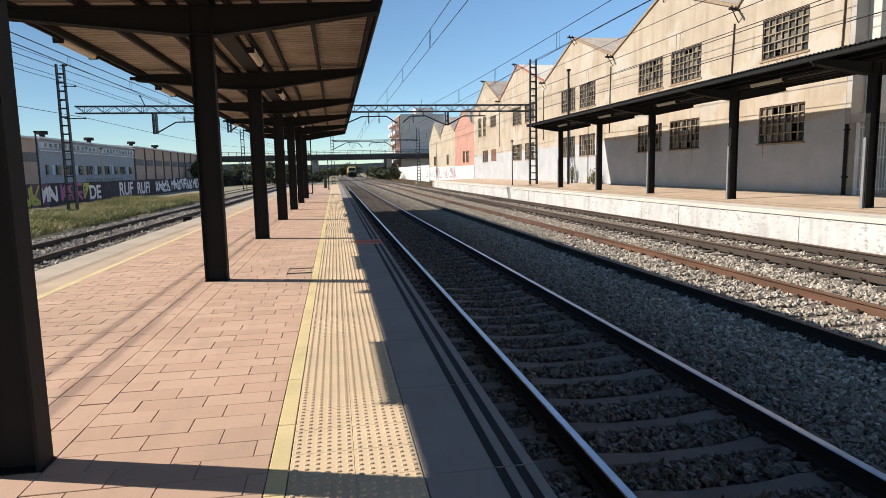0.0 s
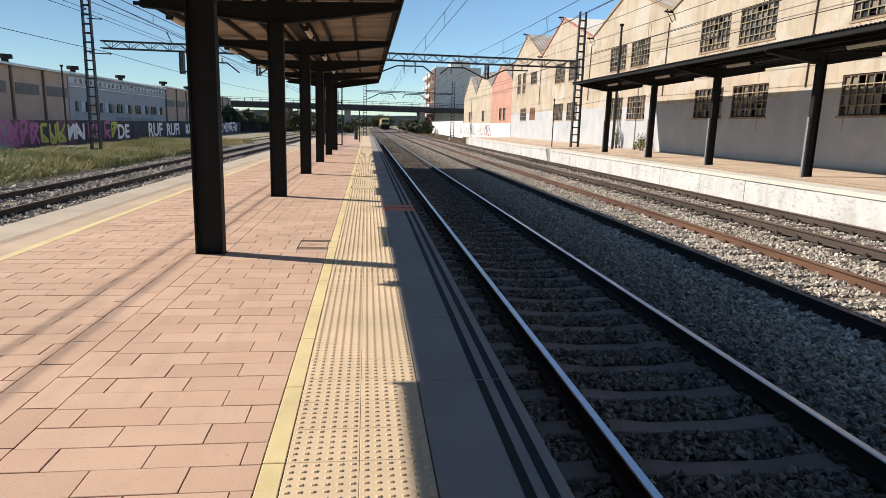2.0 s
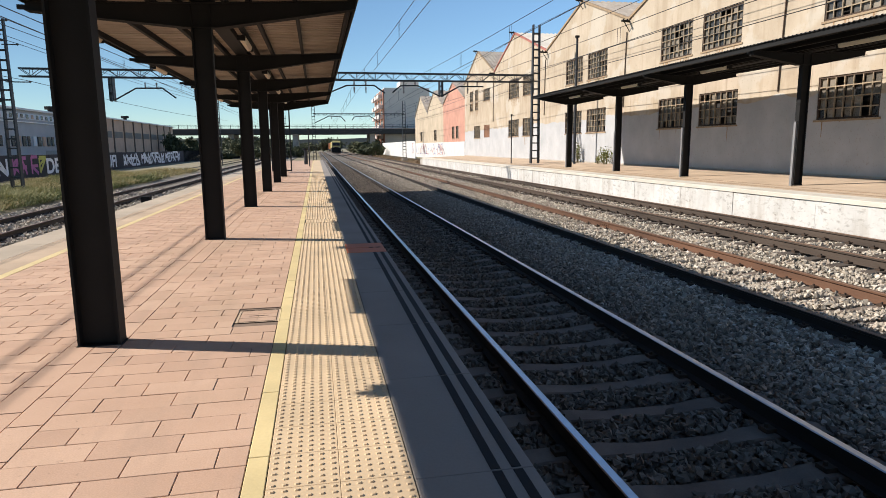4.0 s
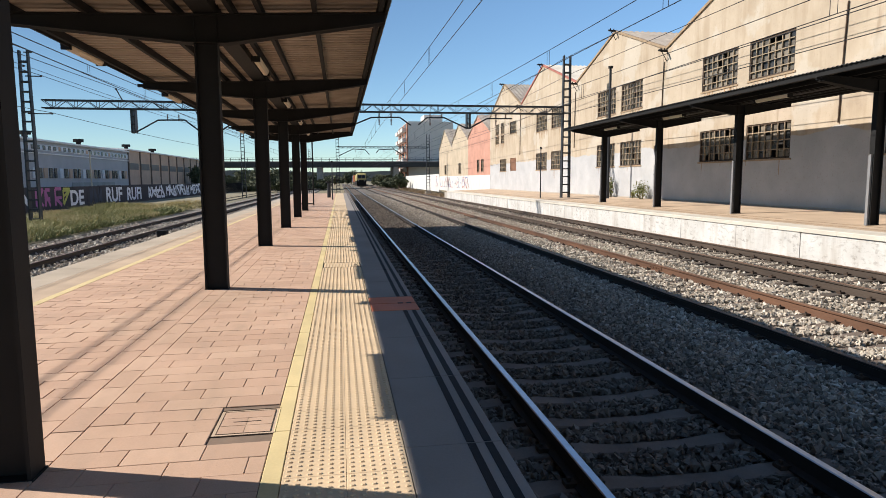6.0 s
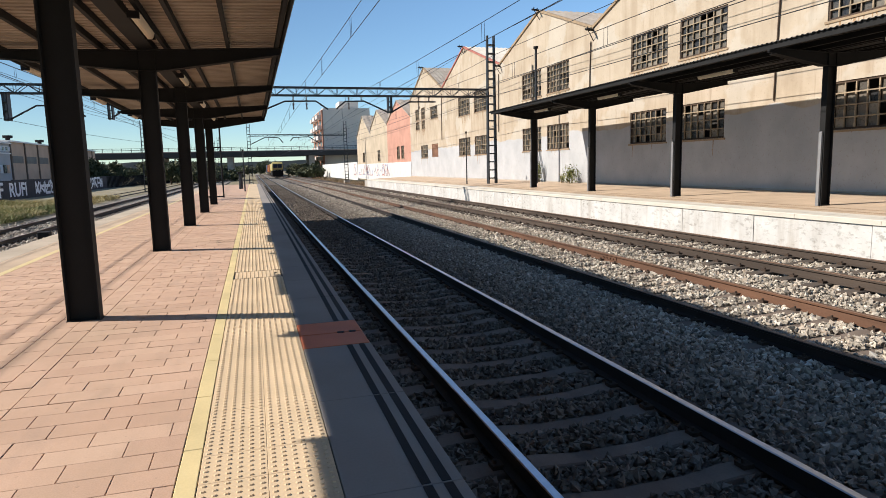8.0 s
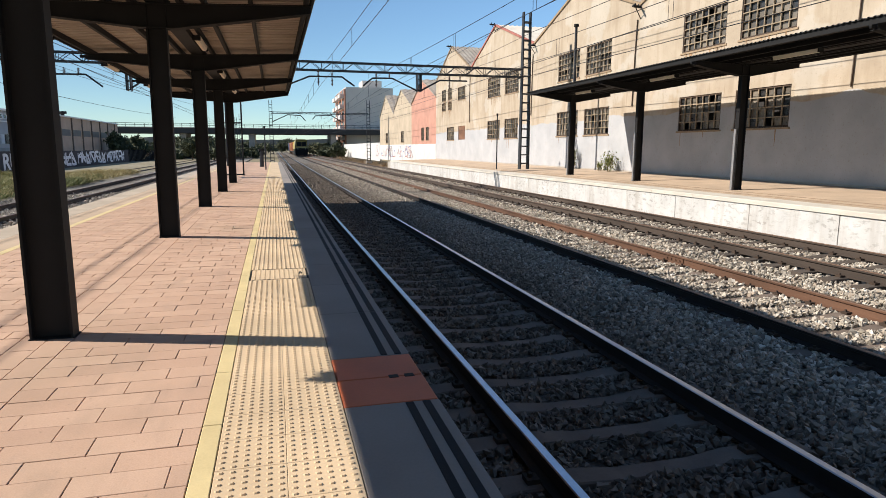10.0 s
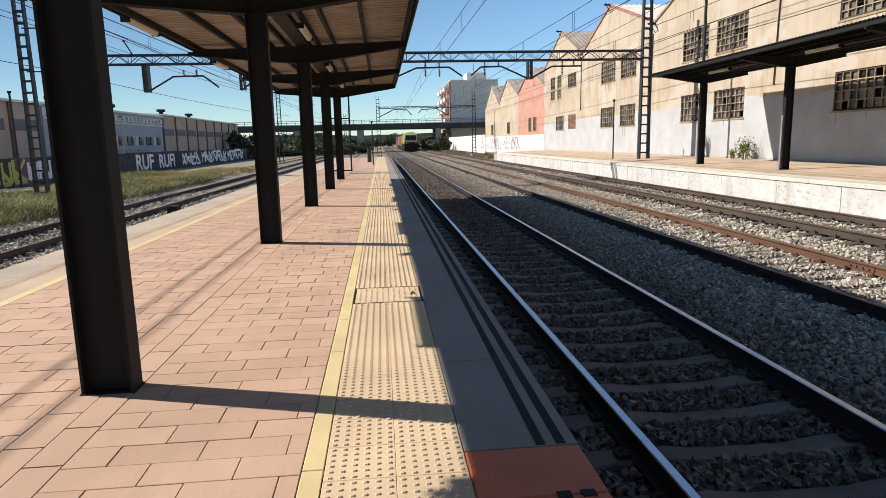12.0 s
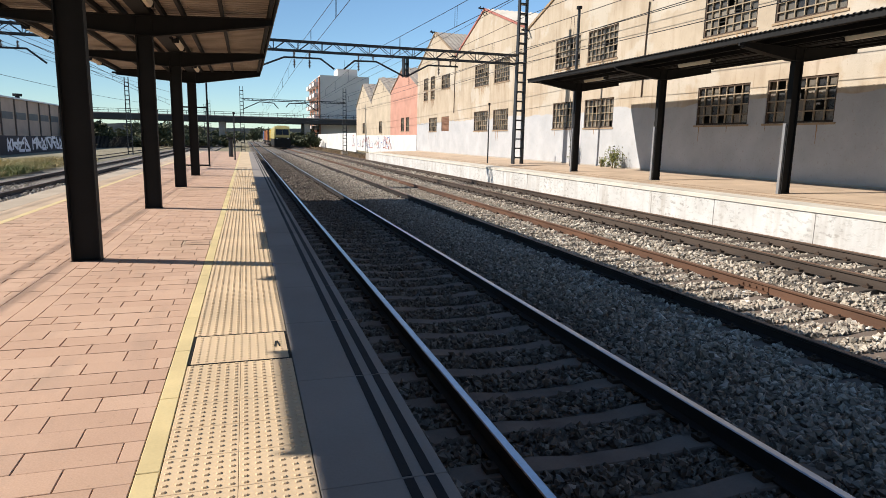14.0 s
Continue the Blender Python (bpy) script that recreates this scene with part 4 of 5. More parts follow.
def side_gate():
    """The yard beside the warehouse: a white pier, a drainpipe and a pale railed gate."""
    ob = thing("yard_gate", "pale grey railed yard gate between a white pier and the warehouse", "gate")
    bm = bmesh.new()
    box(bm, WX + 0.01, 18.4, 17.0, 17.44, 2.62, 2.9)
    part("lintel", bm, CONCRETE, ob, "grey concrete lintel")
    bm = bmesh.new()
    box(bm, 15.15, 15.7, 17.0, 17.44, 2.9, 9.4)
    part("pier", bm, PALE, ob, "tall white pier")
    white = plain("pale_gate_paint", (0.62, 0.63, 0.64), 0.15, 3.0, 0.6)
    for x in (14.78, 16.6, 18.3):
        bm = bmesh.new()
        box(bm, x - 0.04, x + 0.04, 17.18, 17.26, 0.25, 2.62)
        part("gate_post", bm, white, ob)
    for z in (0.5, 1.5, 2.45):
        bm = bmesh.new()
        box(bm, 14.82, 18.3, 17.195, 17.245, z, z + 0.06)
        part("gate_rail", bm, white, ob)
    bar = bmesh.new()
    rod(bar, (0, 0, 0.4), (0, 0, 2.6), 0.017)
    bar = mesh_of("bar", bar, white)
    for k in range(30):
        piece("bar", bar, ob, pose(14.9 + 0.115 * k, 17.17, 0))
    pipe = thing("drainpipe", "dark drainpipe at the corner of the warehouse", "pipe")
    bm = bmesh.new()
    rod(bm, (14.62, 17.5, 0.33), (14.62, 17.5, 2.6), 0.055, 8)
    part("pipe", bm, STEEL, pipe)
    for z in (0.9, 2.4):
        bm = bmesh.new()
        box(bm, 14.56, 14.72, 17.44, 17.56, z, z + 0.05)
        part("clamp", bm, STEEL, pipe)
    house = thing("rear_building", "plain rendered building behind the yard", "building")
    bm = bmesh.new()
    box(bm, 24, 34, -20, 17.0, 0, 8)
    part("wall", bm, RENDER, house)
    bm = bmesh.new()
    box(bm, 23.7, 34.3, -20.3, 17.3, 8.0, 8.25)
    part("roof", bm, CONCRETE, house)


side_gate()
bm = bmesh.new()
box(bm, 14.76, 24, -20, 17.44, -0.2, 0.3)
tagged(part("yard_paving", bm, CONCRETE), "concrete yard beside the warehouse", "pavement", kind="structure")


# ---- overhead line ----
def lattice_mast(h, w=0.46, d=0.3, taper=0.55):
    """A mast of two channels with ladder-like battens and light diagonals."""
    ob = thing("catenary_mast", "dark lattice steel mast of the overhead line", "mast", "overhead line masts")
    for s in (-1, 1):
        bm = bmesh.new()
        w1 = w * taper
        v = []
        for z, ww in ((0, w), (h, w1)):
            for x, y in ((-0.035, -d / 2), (0.035, -d / 2), (0.035, d / 2), (-0.035, d / 2)):
                v.append(bm.verts.new((s * ww / 2 + x, y * (1 if z == 0 else 0.7), z)))
        for i in range(4):
            bm.faces.new((v[i], v[(i + 1) % 4], v[4 + (i + 1) % 4], v[4 + i]))
        bm.faces.new(v[4:])
        part("channel", bm, GALV, ob)
    bat = bmesh.new()
    box(bat, -0.5, 0.5, -0.5, 0.5, -0.035, 0.035)
    bat = mesh_of("batten", bat, GALV)
    n = int(h / 0.5)
    for i in range(n):
        z = 0.35 + i * (h - 0.4) / n
        ww = w + (w * taper - w) * z / h
        piece("batten", bat, ob, pose(0, 0, z) @ Matrix.Diagonal((ww, d * 0.95, 1, 1)))
    bm = bmesh.new()
    box(bm, -w * 0.8, w * 0.8, -w * 0.8, w * 0.8, -0.5, 0.0)
    part("footing", bm, CONCRETE, ob)
    return ob


def truss_beam(x0, x1, y, z0, z1, depth, mat=None):
    ob = thing("portal_beam", "dark lattice beam spanning the tracks", "portal beam")
    for yy in (y - depth / 2, y + depth / 2):
        for z in (z0, z1):
            bm = bmesh.new()
            box(bm, x0, x1, yy - 0.03, yy + 0.03, z - 0.035, z + 0.035)
            part("chord", bm, GALV, ob)
    n = int((x1 - x0) / 0.55)
    web = bmesh.new()
    step = (x1 - x0) / n
    for yy in (y - depth / 2, y + depth / 2):
        for i in range(n):
            a, b = x0 + i * step, x0 + (i + 1) * step
            za, zb = (z0, z1) if i % 2 else (z1, z0)
            rod(web, (a, yy, za), (b, yy, zb), 0.02, 4)
            if i % 2:
                rod(web, (a, yy, z0), (a, yy, z1), 0.016, 4)
    part("web", web, GALV, ob)
    return ob


def insulator(bm, a, b):
    a, b = Vector(a), Vector(b)
    rod(bm, a, b, 0.022)
    for k in range(5):
        p = a.lerp(b, 0.15 + 0.17 * k)
        rod(bm, p, a.lerp(b, 0.21 + 0.17 * k), 0.06, 8)


def cantilever(path, y, hangs, r=0.042):
    """A bent pipe arm with its insulators and steady arm."""
    ob = thing("cantilever_arm", "bent dark pipe arm carrying the overhead wires", "bracket arm", "overhead line arms")
    bm = bmesh.new()
    for a, b in zip(path[:-1], path[1:]):
        rod(bm, (a[0], y, a[1]), (b[0], y, b[1]), r, 8)
    part("arm", bm, GALV, ob)
    for x, z0, z1 in hangs:
        bm = bmesh.new()
        insulator(bm, (x, y, z0), (x, y, z1))
        part("insulator", bm, INSUL, ob)
    return ob


MY = 42.6
m1 = lattice_mast(8.6, 0.5, 0.34, 0.8)
m1.matrix_basis = pose(12.33, MY, 0.25)
copy_thing(m1, pose(-17.35, MY - 1.2, -0.9) @ Matrix.Diagonal((1, 1, 1.05, 1)))
truss_beam(-17.1, 12.1, MY, 5.36, 5.78, 0.4)


def dropper_post(x, z0, z1):
    ob = thing("drop_post", "short lattice post hanging from the portal beam", "drop post", "drop posts on the portal")
    for s in (-0.09, 0.09):
        bm = bmesh.new()
        box(bm, x + s - 0.025, x + s + 0.025, MY - 0.24, MY + 0.24, z0, z1)
        part("upright", bm, GALV, ob)
    bm = bmesh.new()
    for k in range(4):
        z = z0 + 0.03 + (z1 - z0 - 0.1) * k / 3
        box(bm, x - 0.1, x + 0.1, MY - 0.24, MY + 0.24, z, z + 0.04)
    part("rung", bm, GALV, ob)


dropper_post(6.2, 4.42, 5.4)
dropper_post(-12.55, 4.05, 5.4)
dropper_post(-1.4, 4.2, 5.4)
dropper_post(-8.05, 4.1, 5.4)
cantilever([(-1.35, 4.3), (0.45, 5.05), (2.1, 5.07), (2.75, 4.62)], MY, [(0.9, 5.05, 5.4), (1.6, 5.05, 5.4), (0.9, 4.6, 5.0), (1.6, 4.6, 5.0)])
cantilever([(6.15, 4.45), (4.75, 5.08), (3.7, 5.06), (3.2, 4.65)], MY, [(4.6, 5.1, 5.4), (3.9, 5.1, 5.4), (3.9, 4.6, 5.0)])
cantilever([(6.25, 4.45), (7.35, 5.05), (8.9, 5.06)], MY, [(7.9, 5.05, 5.4), (8.5, 5.05, 5.4), (7.9, 4.6, 5.0)])
cantilever([(-12.5, 4.1), (-11.3, 4.78), (-9.9, 4.8), (-9.2, 4.25)], MY, [(-10.8, 4.8, 5.1), (-10.2, 4.8, 5.1)])
cantilever([(-8.0, 4.2), (-7.2, 4.75), (-6.4, 4.78)], MY, [(-6.8, 4.8, 5.1)])
m2 = copy_thing(m1, pose(11.9, 101.0, -0.4) @ Matrix.Diagonal((1, 1, 1.0, 1)))
copy_thing(m1, pose(-1.7, 101.0, -0.7))
truss_beam(-1.7, 11.9, 101.0, 6.15, 6.35, 0.3)
cantilever([(-1.5, 5.0), (0.6, 6.0), (2.4, 5.9), (3.0, 5.2)], 101.0, [(1.0, 5.5, 5.9)], 0.06)
cantilever([(8.2, 6.3), (8.2, 5.0), (6.6, 6.0), (6.6, 6.2), (6.6, 6.0), (4.4, 5.9), (4.0, 5.4)], 100.82, [(5.2, 5.5, 5.9)], 0.06)
copy_thing(m1, pose(-14.0, 92.0, -0.9))
copy_thing(m1, pose(-6.6, 118.0, -0.9) @ Matrix.Diagonal((0.7, 0.7, 0.9, 1)))
copy_thing(m1, pose(-9.0, 150.0, -0.9))


def wire(label, pts, r=0.012, sag=0.0):
    bm = bmesh.new()
    line = [Vector(pts[0])]
    for (a, b) in zip(pts[:-1], pts[1:]):
        a, b = Vector(a), Vector(b)
        n = 10 if sag else 1
        line += [a.lerp(b, k / n) - Vector((0, 0, 4 * sag * k / n * (1 - k / n))) for k in range(1, n + 1)]
    rings = [[bm.verts.new(p + Vector((dx * r, 0, dz * r))) for dx, dz in ((1, 0), (0, 1), (-1, 0), (0, -1))] for p in line]
    for a, b in zip(rings[:-1], rings[1:]):
        for i in range(4):
            bm.faces.new((a[i], a[(i + 1) % 4], b[(i + 1) % 4], b[i]))
    return tagged(part("overhead_wire", bm, CABLE), label, "wire", "overhead wires")


def catenary(xs, zc, zm, y0=-12.0, r=0.010):
    """Contact wire, messenger wire and droppers between the portals."""
    spans = [-16.0, MY, 101.0, 160.0]
    for (ya, xa), (yb, xb) in zip(zip(spans[:-1], xs[:-1]), zip(spans[1:], xs[1:])):
        wire("thin dark contact wire over the track", [(xa, ya, zc), (xb, yb, zc)], r)
        wire("thin dark messenger wire over the track", [(xa, ya, zm), (xb, yb, zm)], r, 0.35)
        droppers = thing("dropper_wires", "thin droppers between the wires", "wire", "overhead wires")
        for k in range(1, 9):
            t = k / 9
            x, y = xa + (xb - xa) * t, ya + (yb - ya) * t
            for d in (-0.1, 0.1):
                bm = bmesh.new()
                rod(bm, (x, y + d, zc), (x, y + d, zm - 0.35 * 4 * t * (1 - t)), 0.006, 4)
                part("dropper", bm, CABLE, droppers)


catenary((1.3, 1.0, 1.3, 1.0), 4.62, 5.42)
catenary((5.1, 4.3, 5.3, 5.0), 4.62, 5.42)
catenary((8.2, 8.2, 6.5, 6.5), 4.62, 5.42)
catenary((-10.05, -10.1, -10.3, -10.6), 5.15, 5.75, r=0.016)
for x, z in ((12.0, 8.6), (12.6, 7.8), (12.3, 6.1), (12.3, 5.4)):
    wire("dark feeder cable along the masts", [(x, -16, z), (x, MY, z), (x - 0.4, 101, z - 0.4), (x - 0.4, 160, z - 0.4)], 0.014, 0.25)
for x, z in ((-17.0, 8.1), (-17.4, 7.4), (-16.6, 6.9), (-16.2, 5.0), (-13.0, 6.3)):
    wire("dark feeder cable along the masts", [(x, -16, z), (x, MY - 1.2, z), (x + 3.4, 92, z)], 0.014, 0.3)
    bracket = thing("wire_bracket", "dark steel bracket holding a feeder cable on the mast", "bracket", "feeder brackets")
    bm = bmesh.new()
    if x < -14:
        rod(bm, (-17.35, MY - 1.2, z - 0.05), (x + 0.06, MY - 1.2, z - 0.05), 0.03, 6)
    else:
        rod(bm, (x, MY - 0.2, 5.75), (x, MY - 1.2, z - 0.02), 0.03, 6)
    part("arm", bm, GALV, bracket)
    bm = bmesh.new()
    insulator(bm, (x, MY - 1.2, z - 0.1), (x, MY - 1.2, z + 0.02))
    part("insulator", bm, INSUL, bracket)


# ---- beyond the island platform: sheds, wall, scrub ----
def left_sheds():
    tan = plain("tan_cladding", (0.53, 0.36, 0.25), 0.15, 0.6, 0.85)
    grey = plain("grey_blue_cladding", (0.40, 0.39, 0.385), 0.12, 0.6, 0.8)
    roofm = plain("pale_roof_edge", (0.78, 0.75, 0.71), 0.15, 0.7, 0.7)
    dark = plain("dark_glazing", (0.03, 0.035, 0.04), 0.3, 2, 0.25)
    BROWNGREY = plain("dull_green_grey_panel", (0.30, 0.31, 0.29), 0.3, 0.8, 0.9)
    pale = plain("white_panel", (0.62, 0.62, 0.62), 0.1, 2, 0.7)
    RIB, SLOT = plain("brown_rib", (0.17, 0.12, 0.09), 0.2, 1.0, 0.9), plain("dusty_brown_glazing", (0.13, 0.105, 0.085), 0.3, 1.0, 0.5)
    for y0, y1, z, mat, label in ((42, 67.5, 5.2, tan, "long low tan shed behind the painted wall"), (67.7, 97.5, 5.3, grey, "grey industrial building with a band of windows"), (97.7, 142, 5.6, tan, "long tan shed with vertical ribs")):
        ob = thing("industrial_shed", label, "building", "sheds across the yard")
        bm = bmesh.new()
        box(bm, -60, -30, y0, y1, -1.2, z)
        part("wall", bm, mat, ob)
        bm = bmesh.new()
        prism(bm, [(-29.7, z), (-29.7, z + 0.18), (-45, z + 1.2), (-60.3, z + 0.18), (-60.3, z)], "y", y0, y1)
        part("roof", bm, roofm, ob)
        if mat is grey:
            for k in range(24):
                y = y0 + 1.2 + k * 1.18
                bm = bmesh.new()
                box(bm, -30.03, -29.9, y, y + (0.75 if k % 5 else 0.5), 1.75, 2.75)
                part("window", bm, (dark, pale, dark, tan, dark)[k % 5], ob)
                bm = bmesh.new()
                box(bm, -30.03, -29.88, y, y + 0.55, 4.5, 4.92)
                part("window", bm, dark if k % 6 else tan, ob)
            bm = bmesh.new()
            box(bm, -30.03, -29.92, y0, y1, 4.42, 5.0)
            part("window_band", bm, pale, ob)
            bm = bmesh.new()
            box(bm, -30.02, -29.96, 79.0, 92.0, 0.6, 1.3)
            part("faded_panel", bm, BROWNGREY, ob)
            bm = bmesh.new()
            box(bm, -30.02, -29.85, y0, y1, 4.1, 4.2)
            part("ledge", bm, roofm, ob)
        else:
            k = 0
            while y0 + 5.2 * k < y1:
                y = y0 + 5.2 * k
                bm = bmesh.new()
                box(bm, -30.03, -29.85, y - 0.12, y + 0.12, -1.0, z)
                part("rib", bm, RIB, ob)
                if y + 4.6 < y1:
                    bm = bmesh.new()
                    box(bm, -30.03, -29.96, y + 0.6, y + 4.4, 3.0, 3.9)
                    part("window", bm, SLOT, ob)
                k += 1
        for k in range(2):
            bm = bmesh.new()
            yy = y0 + 6 + 13 * k
            rod(bm, (-32, yy, z), (-32, yy, z + 0.75), 0.28, 8)
            rod(bm, (-32, yy, z + 0.75), (-32, yy, z + 1.1), 0.6, 8)
            part("roof_vent", bm, STEEL, ob)


left_sheds()


def graffiti_wall():
    ob = thing("graffiti_wall", "low concrete wall covered in spray-painted letters", "wall", kind="structure")
    cols = [plain("spray_wall_" + n, c, 0.15, 3, 0.8) for n, c in (("white", (0.80, 0.78, 0.78)), ("magenta", (0.42, 0.13, 0.29)), ("yellow", (0.48, 0.46, 0.10)), ("dark", (0.04, 0.045, 0.06)))]
    back = plain("dark_concrete_panel", (0.05, 0.042, 0.045), 0.5, 0.3, 0.9)
    tones = [plain("bare_wall_panel", (0.26, 0.26, 0.25), 0.3, 0.6, 0.9), plain("dull_magenta_panel", (0.17, 0.08, 0.11), 0.4, 0.6, 0.9)]
    rng = random.Random(11)
    x = -24.0
    y = 30.0
    while y < 118:
        bm = bmesh.new()
        box(bm, x, x + 0.2, y + 0.03, y + 2.97, -1.2, 1.0 + rng.uniform(-0.03, 0.03))
        part("wall_panel", bm, tones[0] if y < 43 else tones[1] if y < 55 and int(y) % 2 else back, ob)
        y += 3.0
    # unreadable painted letters: broad strokes in rows along the wall
    def stroke(bm, a, b, wide, k, m):
        d = Vector((b[0] - a[0], b[1] - a[1])).normalized()
        e = Vector((-d.y, d.x)) * wide
        prism(bm, [(a[0] - e.x, a[1] - e.y), (b[0] - e.x, b[1] - e.y), (b[0] + e.x, b[1] + e.y), (a[0] + e.x, a[1] + e.y)], "x", x + 0.199, x + 0.206 + 0.002 * k, m)

    bm = bmesh.new()
    y = 36.0
    while y < 116:
        w = rng.uniform(1.0, 1.6) * (1.0 if y < 62 else 1.25)
        if 62 < y < 69.4:
            w = 0.9
        elif 69.4 <= y < 84.2:
            y = 84.3
            continue
        m = (0, 1, 1, 2)[int(y / 3.2) % 4] if y < 61.5 else 3 if y < 69.4 else 0
        if 61.5 < y < 66.5:
            y = 66.6
            continue
        z0, z1 = -0.5 + rng.uniform(-0.08, 0.08), 0.78 + rng.uniform(-0.12, 0.12)
        l, r = y + 0.12, y + w - 0.12
        zm = (z0 + z1) / 2 + rng.uniform(-0.15, 0.15)
        ways = [((l, z0), (l, z1)), ((r, z0), (r, z1)), ((l, z1), (r, z1)), ((l, z0), (r, z0)), ((l, zm), (r, zm)), ((l, z1), (r, z0)), ((l, z0), (r, z1)), ((l, zm), (r, z1)), ((l, zm), (r, z0))]
        for k, (a, b) in enumerate([ways[0]] + rng.sample(ways[1:], 3)):
            stroke(bm, a, b, rng.uniform(0.10, 0.17), k, m)
        y += w + (0.7 if rng.random() < 0.22 else 0.12)
    part("painted_scrawl", bm, cols, ob)
    # letters that can be read
    for text, y0, size in (("DE", 62.3, 1.75), ("RUF", 70.5, 1.95), ("RUFI", 76.6, 1.85)):
        cu = bpy.data.curves.new("letters", "FONT")
        cu.body, cu.size, cu.extrude, cu.offset = text, size, 0.004, 0.05
        me = bpy.data.meshes.new_from_object(new("letters_source", cu))
        bpy.data.objects.remove(bpy.data.objects["letters_source"])
        me.materials.clear()
        me.materials.append(cols[0])
        # reads along +y when seen from +x
        ob2 = piece("letters", me, ob, Matrix.Translation((x + 0.206, y0, -0.55)) @ Matrix(((0, 0, 1, 0), (1.35, 0, 0, 0), (0, 1, 0, 0), (0, 0, 0, 1))), "white spray-painted letters")


graffiti_wall()


def blades(name, n, area, h, mat, label, seed, clump=0.0, lean=0.35, width=0.02):
    """Grass and weeds: thin bent blades."""
    rng = np.random.default_rng(seed)
    x0, x1, y0, y1, zf = area
    x, y = rng.uniform(x0, x1, n), y0 + (y1 - y0) * rng.uniform(0, 1, n)
    dens = np.array([noise.noise((a * 0.28, b * 0.28, seed)) for a, b in zip(x, y)])
    ok = dens > rng.uniform(-0.5, 0.35, n) + 0.12 * (clump - 1)
    x, y, dens = x[ok], y[ok], dens[ok]
    n = len(x)
    hh = h * rng.uniform(0.4, 1.3, n) * (0.8 + 0.9 * np.clip(dens, -0.3, 0.6))
    a = rng.uniform(0, 2 * np.pi, n)
    l = rng.normal(0, lean, (n, 2)) * hh[:, None]
    w = width * rng.uniform(0.5, 1.6, n)
    z = np.full(n, zf)
    cx, cy = np.cos(a) * w, np.sin(a) * w
    p = np.stack([np.stack([x - cx, y - cy, z], 1), np.stack([x + cx, y + cy, z], 1), np.stack([x + l[:, 0] * 0.4 + cx * 0.8, y + l[:, 1] * 0.4 + cy * 0.8, z + hh * 0.6], 1),
                  np.stack([x + l[:, 0] * 0.4 - cx * 0.8, y + l[:, 1] * 0.4 - cy * 0.8, z + hh * 0.6], 1), np.stack([x + l[:, 0] + cx * 0.2, y + l[:, 1], z + hh], 1), np.stack([x + l[:, 0] - cx * 0.2, y + l[:, 1], z + hh], 1)], 1)
    me = soup(name, p, 6, [(0, 1, 2, 3), (3, 2, 4, 5)], mat)
    return tagged(new(name, me), label, "grass", kind="stuff")


DRY = mat_leaf("dry_grass", (0.28, 0.22, 0.08), (0.62, 0.52, 0.27))
BROWN = mat_leaf("brown_grass", (0.16, 0.11, 0.06), (0.33, 0.24, 0.14))
OLIVE = mat_leaf("olive_scrub", (0.15, 0.16, 0.05), (0.44, 0.39, 0.16))
GREEN = mat_leaf("weed_green", (0.09, 0.11, 0.03), (0.26, 0.27, 0.09))
blades("dry_grass", 90000, (-21.5, -13.4, 14, 72, -0.9), 0.33, DRY, "tall dry grass over the disused yard", 3, 1.0, 0.75, 0.014)
blades("green_weeds", 60000, (-21, -13.2, 10, 56, -0.9), 0.34, GREEN, "low green weeds in the yard", 5, 1.0, 0.75, 0.018)
blades("scrub", 70000, (-20.5, -13.6, 22, 60, -0.9), 0.44, OLIVE, "clumps of olive-green scrub in the yard", 12, 1.6, 0.6, 0.014)
blades("trackside_grass", 9000, (10.4, 14.3, 74, 150, -1.0), 0.45, BROWN, "dry brown grass on the bank past the platform", 6, 1.0, 0.7, 0.05)


def shrub(x, y, z, h, r, n, seed, label):
    rng = np.random.default_rng(seed)
    ob = thing("shrub", label, "shrub", "weeds at the warehouse wall", m=pose(x, y, z))
    bm = bmesh.new()
    for k in range(14):
        a = rng.uniform(0, 6.28)
        d = rng.uniform(0.2, 1.0) * r
        rod(bm, (0.05 * math.cos(a), 0.05 * math.sin(a), -0.03), (d * math.cos(a), d * math.sin(a) * 1.4, h * rng.uniform(0.5, 1.0)), 0.012, 4, 0, 0.004)
    part("stems", bm, plain("dry_stem", (0.2, 0.15, 0.08), 0.2, 5), ob)
    c = rng.normal(0, 1, (n, 3))
    c /= np.linalg.norm(c, axis=1)[:, None]
    c *= rng.uniform(0.1, 1.15, (n, 1)) ** 0.9 * np.array([r, r * 1.5, h * 0.5])
    c[:, 2] += h * 0.48
    s = rng.uniform(0.012, 0.04, (n, 1, 1))
    d = rng.normal(0, 1, (n, 4, 3)) * s
    v = c[:, None] + d
    v[:, :, 2] = np.maximum(v[:, :, 2], 0.01)
    tagged(piece("leaves", soup("leaves", v, 4, [(0, 1, 2, 3)], GREEN), ob), kind="stuff")


shrub(14.25, 36.4, 0.33, 1.0, 0.38, 620, 1, "low bushy green weed growing at the wall")
shrub(14.35, 40.4, 0.33, 1.25, 0.16, 350, 3, "tall thin weed growing at the wall")
shrub(14.4, 37.6, 0.33, 0.5, 0.14, 200, 4, "small weed growing at the wall")


def ladder_pole(x, y, z, h, r, label, mat=GALV):
    ob = thing("utility_pole", label, "pole", "poles on the outer platform")
    bm = bmesh.new()
    rod(bm, (x, y, z - 0.05), (x, y, z + h), r, 8, 0, r * 0.8)
    part("pole", bm, mat, ob)
    bm = bmesh.new()
    rod(bm, (x, y, z + h), (x, y, z + h + 0.12), r * 1.6, 8)
    part("cap", bm, STEEL, ob)


